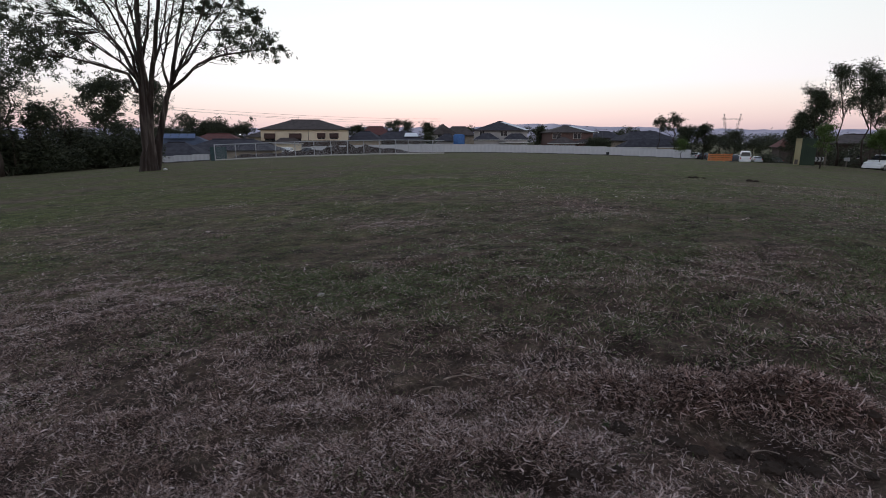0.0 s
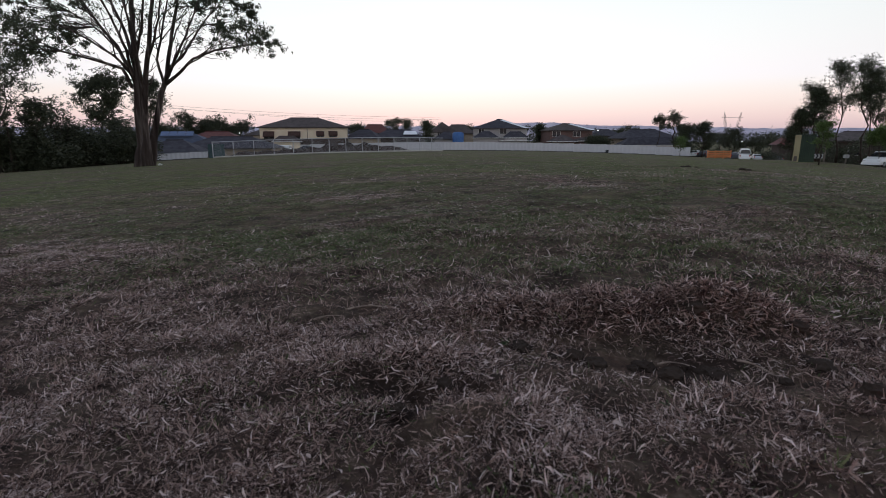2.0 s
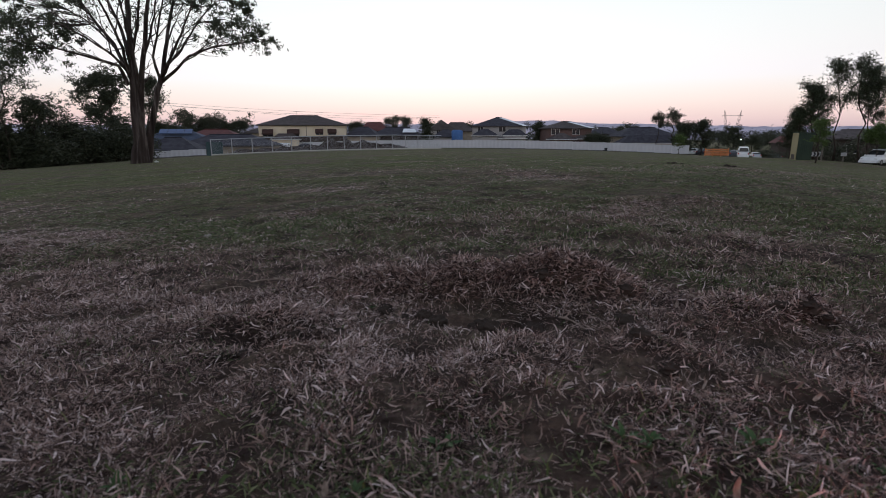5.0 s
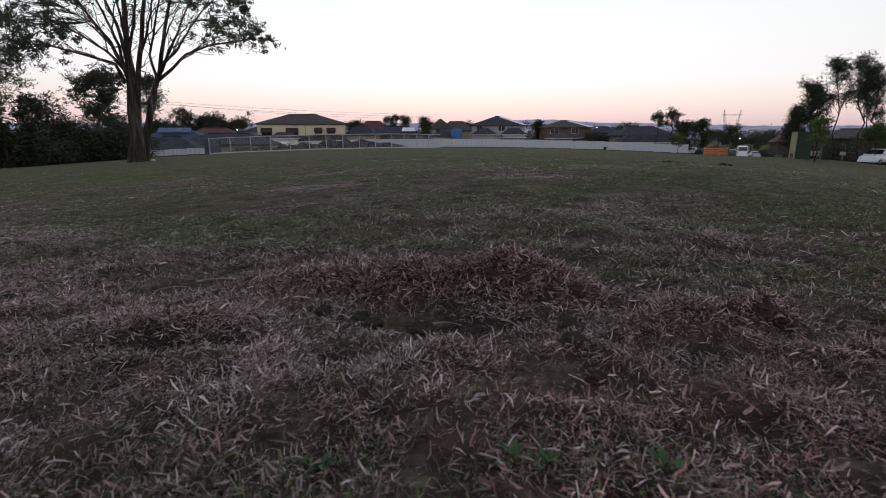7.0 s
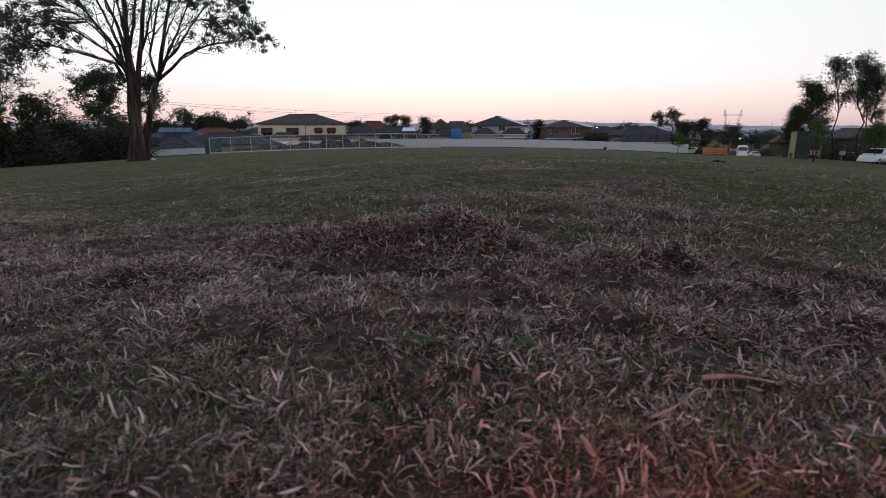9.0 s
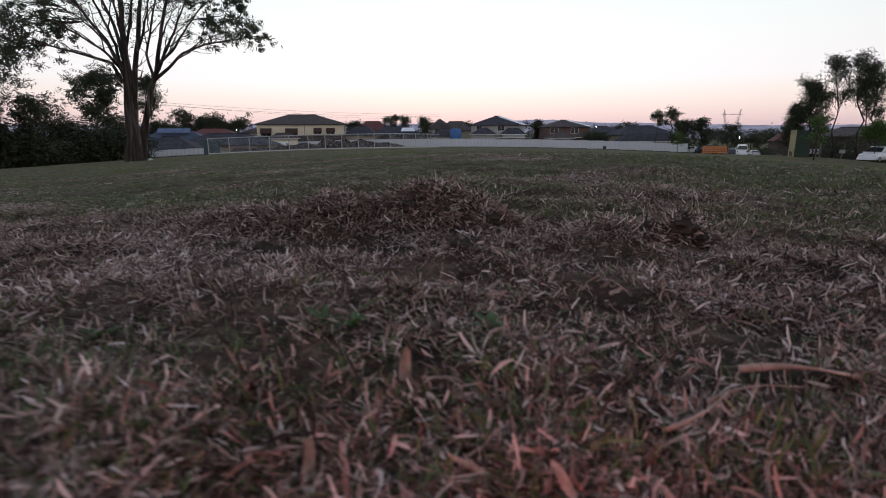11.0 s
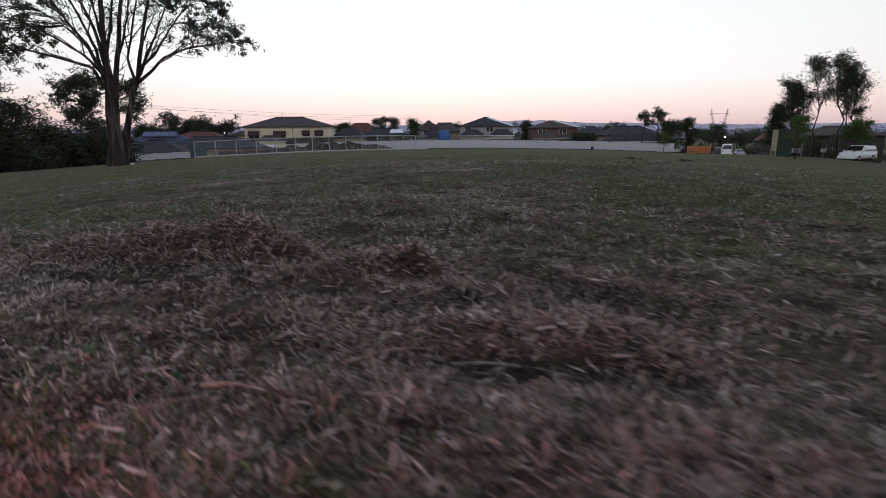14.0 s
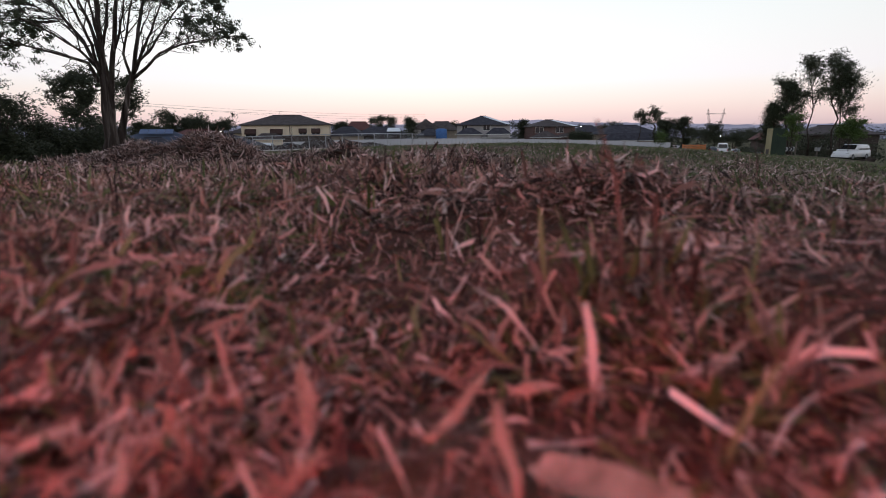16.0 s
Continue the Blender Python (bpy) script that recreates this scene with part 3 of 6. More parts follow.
house("pale gabled house behind a tall blue cover", -0.05, 140, 6, 6.4, 7.0, -4.0, 1.30, 3.77, RENDERED, TILE_BROWN, [(-1.0, 0.9, 1.0, 0.9)], ridge=5.6)
house("low house with brown tiled roof", 4.57, 148, -3, 9.0, 7.0, -4.2, 1.03, 3.37, BRICK_PALE, TILE_BROWN, ridge=4.0)
house("small house with grey roof and white verge", 1.11, 124, 2, 5.5, 5.5, -3.7, -0.31, 1.23, RENDERED, TILE_GREY, ridge=1.5)
house("dark brick house with grey roof among trees", 47.08, 152, 0, 9.0, 7.0, -5.0, 0.25, 2.01, BRICK_DARK, TILE_GREY, ridge=3.0)
# on the lower street beyond the great tree
house("low house with dark blue-grey roof and solar panels", -47.71, 95, 15, 11.0, 9.0, -4.8, -0.83, 0.89, BRICK_DARK, TILE_BLUE, ridge=5.0)
house("red-roofed house on the lower street", -45.55, 106, 8, 10.0, 8.0, -4.6, -0.38, 1.26, BRICK_PALE, TILE_RED, ridge=4.5)
house("long low house with grey tiled roof", -36.22, 90, 6, 14.5, 8.5, -4.6, -1.50, 0.26, BRICK_PALE, TILE_GREY, ridge=7.0)
house("house with dark roof close to the park", -41.02, 80, 12, 8.5, 8.0, -4.4, -2.10, -0.16, BRICK_DARK, TILE_GREY, ridge=2.5)
house("house with brown roof among street trees", -50.91, 152, 5, 10.0, 8.0, -4.4, 0.72, 2.17, BRICK_PALE, TILE_BROWN, ridge=4.0)
# down the street beyond the park's corner
house("red brick house on the street downhill", 83.28, 127, -14, 2.8, 5.0, -6.2, -1.92, -0.09, BRICK_DARK, TILE_RED, ridge=1.5)
house("brick house with dark roof beneath tall gums", 65.46, 82, -20, 10.0, 8.0, -4.6, -0.46, 0.84, BRICK_DARK, TILE_BROWN, [(-1.5, -2.0, 1.5, 1.3)], ridge=4.0)
panels = thing("solar_panels", "row of blue solar panels on a low roof", "solar panels", (-46.97, 92.3, 0.50), 15)
for k in range(4):
    part("panel", Soup().add([(-2.6 + 1.35 * k, 0, 0), (-1.35 + 1.35 * k, 0, 0), (-1.35 + 1.35 * k, 1.4, 0.75), (-2.6 + 1.35 * k, 1.4, 0.75), (-2.6 + 1.35 * k, 0.03, -0.06), (-1.35 + 1.35 * k, 0.03, -0.06), (-1.35 + 1.35 * k, 1.43, 0.69), (-2.6 + 1.35 * k, 1.43, 0.69)],
         [(0, 1, 2, 3), (7, 6, 5, 4), (0, 4, 5, 1), (1, 5, 6, 2), (2, 6, 7, 3), (3, 7, 4, 0)]).mesh("panel", PANEL_SUN), panels)


# ---- boundary fence of grey steel sheets ----
def sheet_fence(name, label, line, height, mat, step=2.4):
    f = thing(name, label, "fence", kind="")
    for (x0, y0), (x1, y1) in zip(line, line[1:]):
        n = max(1, round(math.hypot(x1 - x0, y1 - y0) / step))
        rot = math.atan2(y1 - y0, x1 - x0)
        length = math.hypot(x1 - x0, y1 - y0) / n
        for k in range(n):
            t = (k + 0.5) / n
            x, y = x0 + (x1 - x0) * t, y0 + (y1 - y0) * t
            z = gz(x, y) - 0.1
            s = Soup()
            m = 8
            pts = [(-length / 2 + length * i / m, 0.035 * (i % 2)) for i in range(m + 1)]
            v = [(px, py, zz) for zz in (0, height) for px, py in pts] + [(px, py + 0.02, zz) for zz in (0, height) for px, py in pts]
            a, q = m + 1, 2 * (m + 1)
            s.add(v, [(i, i + 1, a + i + 1, a + i) for i in range(m)] + [(q + i + 1, q + i, q + a + i, q + a + i + 1) for i in range(m)] + [(a + i, a + i + 1, q + a + i + 1, q + a + i) for i in range(m)])
            p = part("panel", s.mesh("panel", mat), f, loc=(x, y, z))
            p.rotation_euler = (0, 0, rot)
            c = part("cap", Soup().box(-length / 2, length / 2, -0.03, 0.07, height, height + 0.05).mesh("cap", CAP), f, loc=(x, y, z))
            c.rotation_euler = (0, 0, rot)
            # dark strip paints the shadow gap at the fence foot
            c = part("plinth", Soup().box(-length / 2, length / 2, -0.06, 0.08, 0, 0.22).mesh("plinth", GUTTER), f, "painted shade along the foot of the sheets", loc=(x, y, z))
            c.rotation_euler = (0, 0, rot)
            c = part("post", Soup().box(-0.03, 0.03, -0.035, 0.075, 0, height + 0.02).mesh("post", CAP), f, loc=(x - math.cos(rot) * length / 2, y - math.sin(rot) * length / 2, z))
            c.rotation_euler = (0, 0, rot)
    return f


sheet_fence("boundary_fence", "long pale grey steel sheet fence along the field", [(-44.48, 116), (1.96, 112), (21.42, 112), (34.79, 110), (50.33, 105)], 1.85, COLORBOND, 3.2)
sheet_fence("garden_fence", "pale greenish sheet fence below the great tree", [(-38.97, 70), (-33.49, 74)], 1.0, COLORBOND, 2.4)


# ---- chain-link fence on pipes round a building plot ----
def pipe_fence():
    f = thing("pipe_fence", "galvanised pipe and mesh fence round a dirt plot", "fence")
    corners = [(-29.20, 66), (-17.52, 70), (-6.78, 73), (0.08, 80)]
    for c, ((x0, y0), (x1, y1)) in enumerate(zip(corners, corners[1:])):
        n = round(math.hypot(x1 - x0, y1 - y0) / 2.4)
        for k in range(n):
            t0, t1 = k / n, (k + 1) / n
            a = (x0 + (x1 - x0) * t0, y0 + (y1 - y0) * t0)
            b = (x0 + (x1 - x0) * t1, y0 + (y1 - y0) * t1)
            za, zb = gz(*a), gz(*b)
            h = 2.0
            part("post", Soup().tube([(*a, za - 0.1), (*a, za + h + 0.06)], [0.06, 0.06], 6).mesh("post", GALV), f)
            part("top_rail", Soup().tube([(*a, za + h), (*b, zb + h)], [0.05, 0.05], 6).mesh("top_rail", GALV), f)
            part("bottom_plank", Soup().tube([(*a, za + 0.1), (*b, zb + 0.1)], [0.11, 0.11], 4).mesh("bottom_plank", PLANK_PALE), f, "pale board along the bottom")
            s = Soup()
            m = 13 if c < 2 else 20
            d = Vector((b[0] - a[0], b[1] - a[1], zb - za))
            rise = 1.8
            for i in range(-m // 2, m):
                for sgn in (1, -1):
                    u0, u1 = i / m, i / m + sgn * rise / 2.4
                    p, q = max(0, min(u0, u1)), min(1, max(u0, u1))
                    if q - p < 0.03:
                        continue
                    zp, zq = (p - u0) / (u1 - u0) * rise, (q - u0) / (u1 - u0) * rise
                    A, B = Vector((*a, za + 0.15)) + d * p, Vector((*a, za + 0.15)) + d * q
                    s.tube([(A.x, A.y, A.z + zp), (B.x, B.y, B.z + zq)], [0.006, 0.006], 3, False)
            part("mesh", s.mesh("mesh", GALV), f)
    x, y = -29.06, 66.6
    part("shade_cloth", Soup().box(x - 1.0, x + 1.1, y, y + 0.04, gz(x, y), gz(x, y) + 1.75).mesh("shade_cloth", TEAL), f, "teal shade cloth tied to the mesh")
    return f


pipe_fence()


# ---- trees ----
def leaves(centres, per, spread, size, seed, droop=0.6, flat=0.7, tufts=9, tight=0.22):
    """Small lozenge leaves scattered in uneven clumps about the given centres: corners and triangles."""
    r = np.random.RandomState(seed)
    out = []
    for c in centres:
        c = np.asarray(c, float)
        rad = spread * r.uniform(0.6, 1.3)
        subs = c + r.normal(0, 1, (tufts, 3)) * rad * [0.75, 0.75, 0.75 * flat]
        k = max(3, int(per * r.uniform(0.5, 1.4)))
        pick = subs[r.randint(0, tufts, k)]
        out.append(pick + r.normal(0, 1, (k, 3)) * rad * [tight, tight, tight * flat])
    p = np.concatenate(out)
    n = len(p)
    az = r.uniform(0, 2 * np.pi, n)
    dip = r.uniform(-0.3, 1.2, n) * droop
    d = np.stack([np.cos(az) * np.cos(dip), np.sin(az) * np.cos(dip), -np.sin(dip)], -1)
    side = np.cross(d, r.normal(0, 1, (n, 3)))
    side /= np.linalg.norm(side, axis=1)[:, None] + 1e-9
    L, w = size * r.uniform(0.6, 1.4, n)[:, None], size * 0.30 * r.uniform(0.7, 1.3, n)[:, None]
    v = np.stack([p - d * L / 2, p + side * w / 2, p + d * L / 2, p - side * w / 2], 1).reshape(-1, 3)
    i = 4 * np.arange(n)
    return v, np.concatenate([np.stack([i, i + 1, i + 2], -1), np.stack([i, i + 2, i + 3], -1)])


def wobble(p, q, n, amount, rng):
    pts = []
    for k in range(n + 1):
        t = k / n
        w = amount * math.sin(math.pi * t)
        pts.append(Vector(p).lerp(Vector(q), t) + Vector((rng.uniform(-w, w), rng.uniform(-w, w), rng.uniform(-w, w) * 0.5)))
    return pts


def tree(label, x, y, height, spread, seed, bole=0.35, limbs=6, per=70, size=0.35, clump=0.9, radius=0.16, mat=None, bark=None,
         depth=2, squash=0.7, rise=0.8, group="", category="tree", name="tree", lean=(0, 0), sink=0.05, bare=0.0):
    """A tree with a tapered trunk, limbs that fork, twigs, and leaf clumps at their ends."""
    rng = random.Random(seed)
    t = thing(name, label, category, (x, y, gz(x, y) - sink), group=group)
    s = Soup()
    top = Vector((lean[0], lean[1], height * 0.8))
    trunk = wobble((0, 0, 0), top, 7, 0.05 * height, rng)
    s.tube(trunk, [radius * (1.35 if k == 0 else 1) * (1 - 0.80 * k / 7) for k in range(8)], 7)
    ends = [top]

    def grow(p, direction, length, r, level):
        q = p + direction * length
        q.z += length * 0.15
        pts = wobble(p, q, 4, length * 0.09, rng)
        s.tube(pts, [max(0.012, r * (1 - 0.65 * k / 4)) for k in range(5)], 5, False)
        ends.append(q)
        if level > 0:
            for _ in range(rng.choice((2, 3, 3))):
                d = (direction + Vector((rng.uniform(-1, 1), rng.uniform(-1, 1), rng.uniform(-0.35, 0.8))) * 0.75).normalized()
                grow(pts[rng.choice((2, 3, 4))], d, length * rng.uniform(0.45, 0.75), r * 0.5, level - 1)

    for k in range(limbs):
        f = bole + (0.92 - bole) * (k + rng.random()) / limbs
        i = f * 7 / 0.95
        p = trunk[min(int(i), 6)].lerp(trunk[min(int(i) + 1, 7)], i - int(i))
        a = 2.4 * k + rng.uniform(-0.5, 0.5)
        shape = math.sin(math.pi * min(1, (f - bole) / (1 - bole) * 0.75 + 0.25))
        up = rise * rng.uniform(0.5, 1.2)
        d = Vector((math.cos(a), math.sin(a), up)).normalized()
        grow(p, d, spread * shape * rng.uniform(0.55, 1.0), radius * 0.45 * (1.2 - f), depth)
    # bring the grown shape to the tree's own height and spread
    kz = 0.95 * height / max(e.z for e in ends)
    kr = spread / (sorted(math.hypot(e.x - lean[0], e.y - lean[1]) for e in ends)[int(0.9 * len(ends))] + clump * 0.6)
    low_ = height * bole * 0.6
    fit_ = lambda p: Vector((p[0] * (1 + (kr - 1) * min(1, p[2] / max(low_, 0.01))), p[1] * (1 + (kr - 1) * min(1, p[2] / max(low_, 0.01))), p[2] * kz))
    s.v = [tuple(fit_(p)) for p in s.v]
    part("trunk", s.mesh("trunk", bark or BARK_DARK, True), t)
    keep = [fit_(e) for e in ends if rng.random() > bare]
    v, f = leaves(keep, per, clump, size, seed, droop=0.9, flat=squash, tufts=12)
    v[:, 2] = np.maximum(v[:, 2], 0.05)
    part("crown", tri_mesh("crown", v, f, mat or LEAF_DARK), t)
    return t


def shrub(label, x, y, w, d, h, seed, n=40, per=60, size=0.3, clump=0.6, mat=None, group="", category="shrub"):
    """A dense bush: many stems from the ground and clumps of leaves filling an uneven dome."""
    rng = random.Random(seed)
    t = thing("shrub", label, category, (x, y, gz(x, y) - 0.1), group=group)
    s = Soup()
    centres = []
    for k in range(n):
        a, rr = rng.uniform(0, 6.28), math.sqrt(rng.random())
        top = h * (0.35 + 0.65 * math.sqrt(max(0, 1 - 0.85 * rr * rr))) * rng.uniform(0.75, 1.0)
        p = Vector((w / 2 * rr * math.cos(a), d / 2 * rr * math.sin(a), top * rng.uniform(0.15, 0.95)))
        centres.append(p)
        if k % 4 == 0:
            s.tube(wobble((p.x * 0.3, p.y * 0.3, 0), p, 4, 0.15, rng), [0.06, 0.05, 0.04, 0.03, 0.015], 5, False)
    part("stem", s.mesh("stem", BARK_DARK, True), t)
    v, f = leaves(centres, per, clump, size, seed, flat=0.9)
    v[:, 2] = np.maximum(v[:, 2], 0.03)
    part("crown", tri_mesh("crown", v, f, mat or LEAF_DARK), t)
    return t


def great_gum():
    """The old twin-trunked gum: the limbs follow its real spread, finer twigs grow by chance."""
    rng = random.Random(4)
    bx, by = -16.98, 29.3
    t = thing("gum_tree", "tall twin-trunked gum tree with streaked pale bark", "tree", (bx, by, gz(bx, by) - 0.1))
    limbs = [
        ([(-0.11, 0.00, -0.13), (-0.06, 0.00, 1.26), (0.04, 0.00, 3.02), (0.07, 0.10, 4.69), (0.11, 0.20, 6.17), (0.12, 0.30, 7.64), (0.16, 0.40, 9.08), (0.22, 0.50, 11.32), (0.26, 0.60, 13.76)], 0.27, 0.08),
        ([(0.15, -0.10, -0.03), (0.44, -0.30, 1.64), (0.68, -0.50, 3.45), (1.29, -0.80, 5.74), (1.90, -1.10, 7.64), (2.52, -1.40, 9.95), (2.95, -1.60, 11.91)], 0.22, 0.05),
        ([(0.12, 0.20, 0.05), (0.62, 0.50, 2.26), (1.05, 0.70, 4.07), (1.35, 0.90, 5.06), (1.52, 1.10, 6.30), (1.85, 1.30, 7.83), (2.22, 1.40, 9.32), (2.63, 1.60, 11.66)], 0.20, 0.05),
        ([(1.22, 0.80, 4.57), (2.22, 0.60, 5.21), (3.22, 0.30, 5.92), (4.53, 0.00, 6.31), (5.98, -0.30, 6.47), (7.03, -0.50, 6.58)], 0.11, 0.02),
        ([(1.44, 1.00, 5.44), (2.09, 1.40, 6.16), (2.47, 1.80, 7.01), (3.09, 2.10, 7.98), (3.77, 2.40, 8.95), (4.29, 2.60, 10.20)], 0.09, 0.025),
        ([(-0.19, 0.10, 4.39), (-0.29, -0.40, 5.34), (-1.03, -0.90, 5.59), (-1.84, -1.40, 5.83), (-2.63, -1.80, 6.05), (-3.21, -2.10, 6.38)], 0.11, 0.02),
        ([(-0.04, 0.10, 4.83), (-1.02, 0.60, 6.64), (-2.11, 1.10, 7.79), (-2.98, 1.50, 8.82), (-3.74, 1.80, 9.71), (-4.64, 2.10, 10.96)], 0.11, 0.025),
        ([(0.02, 0.20, 5.44), (-0.51, 0.60, 7.40), (-1.23, 1.00, 8.94), (-1.50, 1.30, 10.73), (-1.87, 1.50, 12.47)], 0.11, 0.025),
        ([(-0.13, 0.00, 5.12), (-0.45, -0.60, 5.89), (-1.01, -1.20, 6.42), (-1.68, -1.80, 6.97), (-2.60, -2.30, 7.40)], 0.085, 0.02),
        ([(0.19, 0.10, 5.87), (1.02, -0.50, 7.48), (1.56, -0.90, 9.03), (1.83, -1.20, 10.78)], 0.09, 0.025),
        ([(0.03, 0.00, 4.68), (0.27, -0.80, 6.17), (0.23, -1.50, 7.29), (0.12, -2.10, 8.27), (-0.18, -2.50, 9.14)], 0.10, 0.025),
        ([(-0.13, 0.20, 5.05), (-1.05, 0.90, 6.39), (-2.22, 1.60, 7.29), (-3.44, 2.20, 8.19), (-4.75, 2.60, 8.88)], 0.09, 0.02),
        ([(1.35, 0.80, 4.87), (2.26, 0.20, 5.82), (3.23, -0.40, 6.94), (4.05, -0.90, 7.95), (4.65, -1.20, 9.01)], 0.10, 0.025),
        ([(0.64, -0.50, 3.60), (1.03, -1.10, 5.42), (1.06, -1.60, 7.00), (1.04, -2.00, 8.50), (1.18, -2.30, 9.94)], 0.10, 0.025),
        ([(1.24, -0.80, 5.60), (2.13, -1.30, 6.78), (2.73, -1.70, 8.04), (3.23, -2.00, 9.52)], 0.08, 0.025),
        ([(1.28, 0.70, 4.44), (1.25, 0.20, 5.88), (1.96, -0.20, 7.26), (2.58, -0.50, 8.86), (3.06, -0.70, 10.41)], 0.085, 0.025),
    ]
    s, ends, joints = Soup(), [], []
    for n, (pts, r0, r1) in enumerate(limbs):
        fine = []
        for a, b in zip(pts, pts[1:]):
            fine += [Vector(a).lerp(Vector(b), k / 3) + Vector((rng.uniform(-1, 1), rng.uniform(-1, 1), 0)) * 0.035 for k in range(3)]
        fine.append(Vector(pts[-1]))
        m = len(fine)
        joints += [p for p in fine if p.z > 5]
        rad = [r0 + (r1 - r0) * (k / (m - 1)) ** 0.8 for k in range(m)]
        if n < 3:
            rad[0], rad[1], rad[2] = r0 * 1.8, r0 * 1.45, r0 * 1.2
        s.tube(fine, rad, 9 if n < 3 else 6, False)
        for k in range(m // 4, m):          # thin branches and twigs along the outer part
            if fine[k].z < 4.2:
                continue
            out_ = Vector((fine[k].x * 0.35, fine[k].y * 0.35, 0)) + (fine[k] - fine[k - 1]).normalized() * 1.6
            if rng.random() < 0.46 and k < m - 3:
                d = (out_ + Vector((rng.uniform(-1, 1), rng.uniform(-1, 1), rng.uniform(0.0, 0.8)))).normalized()
                q = fine[k] + d * rng.uniform(1.2, 3.2) * (0.4 if k > m - 5 else 1.0)
                br = wobble(fine[k], q, 6, 0.16, rng)
                r_ = min(rad[k] * 0.5, 0.05)
                s.tube(br, [r_ * (1 - 0.75 * i / 6) + 0.006 for i in range(7)], 5, False)
                for i in (3, 4, 5, 6):
                    d2 = (d + Vector((rng.uniform(-1, 1), rng.uniform(-1, 1), rng.uniform(-0.6, 0.6)))).normalized()
                    q2 = br[i] + d2 * rng.uniform(0.3, 0.9)
                    s.tube(wobble(br[i], q2, 3, 0.06, rng), [0.018, 0.014, 0.01, 0.006], 4, False)
                    if q2.z > 7.2 or rng.random() < 0.10:
                        ends.append(q2)
            if rng.random() < 0.5:
                d = Vector((rng.uniform(-1, 1), rng.uniform(-1, 1), rng.uniform(-0.2, 0.9))).normalized()
                q = fine[k] + d * rng.uniform(0.4, 1.2)
                s.tube(wobble(fine[k], q, 4, 0.1, rng), [0.026, 0.02, 0.015, 0.011, 0.007], 4, False)
                if q.z > 7.5 or rng.random() < 0.1:
                    ends.append(q)
    tufts = [(-5.62, -1.00, 7.99), (-5.24, 0.00, 8.48), (-4.60, 1.00, 9.00), (-4.41, -2.00, 6.72), (-3.47, -2.20, 6.05), (-3.62, 0.00, 7.92), (-3.14, 1.20, 8.92), (-4.85, -1.50, 5.71), (-2.77, -2.20, 6.84), (-7.47, 0.50, 6.37),
             (-2.38, -1.60, 6.14), (-6.02, 1.50, 8.02), (-7.95, 1.80, 9.27), (-7.09, 1.00, 7.78), (-3.48, -1.80, 5.62), (-1.85, -2.00, 6.80), (-7.62, 0.00, 7.87), (-8.35, 0.80, 6.86), (-6.21, 0.50, 9.53), (-5.00, 1.00, 9.94),
             (7.72, -0.60, 6.61), (7.19, -0.50, 7.14), (6.33, -0.30, 7.01), (5.37, 1.50, 8.10), (4.96, 0.80, 7.49), (4.15, 2.30, 8.78), (6.43, 0.60, 8.49), (3.36, 2.30, 9.29), (2.83, 1.50, 8.99), (4.72, 0.00, 6.60),
             (5.17, 1.60, 9.13), (3.17, 2.00, 9.90), (4.49, 2.40, 10.45), (6.99, -1.00, 6.61), (2.63, 1.20, 10.13), (2.38, 0.00, 10.62), (1.52, -0.50, 11.00), (-1.28, 1.00, 11.20), (-3.40, 2.00, 10.78), (-4.59, 2.00, 11.22),
             (0.25, 0.50, 12.40), (2.65, -1.00, 12.12), (2.91, 1.40, 12.16), (3.97, 2.00, 11.50), (-1.49, 1.00, 12.85), (1.31, 0.00, 13.78), (3.01, 0.00, 13.52)]
    for c in tufts:         # each spray of leaves hangs on a twig of the nearest limb
        c = Vector(c)
        root = min(joints, key=lambda p: (p - c).length + 2.0 * max(0.0, p.z - c.z))
        for _ in range(3):
            q = c + Vector((rng.uniform(-0.5, 0.5), rng.uniform(-0.5, 0.5), rng.uniform(-0.3, 0.3)))
            s.tube(wobble(root, q, 6, 0.06 * (q - root).length + 0.05, rng), [0.032, 0.028, 0.023, 0.019, 0.015, 0.011, 0.006], 4, False)
    part("trunk", s.mesh("trunk", BARK, True), t)
    v, f = leaves(tufts, 470, 0.64, 0.19, 31, droop=1.2, flat=0.72, tufts=14, tight=0.19)
    v2, f2 = leaves(ends, 30, 0.34, 0.15, 32, droop=1.1)
    part("crown", tri_mesh("crown", np.concatenate([v, v2]), np.concatenate([f, f2 + len(v)]), LEAF), t)
    return t


great_gum()
LT = "trees at the edge of the park"
# beyond the great gum
tree("dark round-crowned gum tree beyond the field", -40.33, 62, 11.4, 2.7, 21, lean=(1.5, 0), bole=0.25, limbs=13, per=115, size=0.32, clump=0.66, radius=0.25, group=LT)
tree("slender dark gum tree behind the great trunk", -39.73, 70, 11.2, 1.9, 22, lean=(1.4, 0), bole=0.4, limbs=9, per=70, size=0.32, clump=0.6, radius=0.2, group=LT)
tree("tall thin-crowned gum tree at the field's edge", -36.6, 44, 9.6, 2.0, 23, lean=(0.8, 0), bole=0.45, limbs=10, per=50, size=0.24, clump=0.5, radius=0.14, group=LT, bare=0.2)
tree("tall leaning gum tree at the field's edge", -36.3, 42, 11.0, 2.1, 24, lean=(0.7, 0), bole=0.5, limbs=10, per=55, size=0.24, clump=0.5, radius=0.15, group=LT, bare=0.15)
tree("dark gum tree among bushes", -36.00, 46, 6.2, 1.3, 25, lean=(0.8, 0), bole=0.25, limbs=8, per=50, size=0.26, clump=0.5, radius=0.11, group=LT)
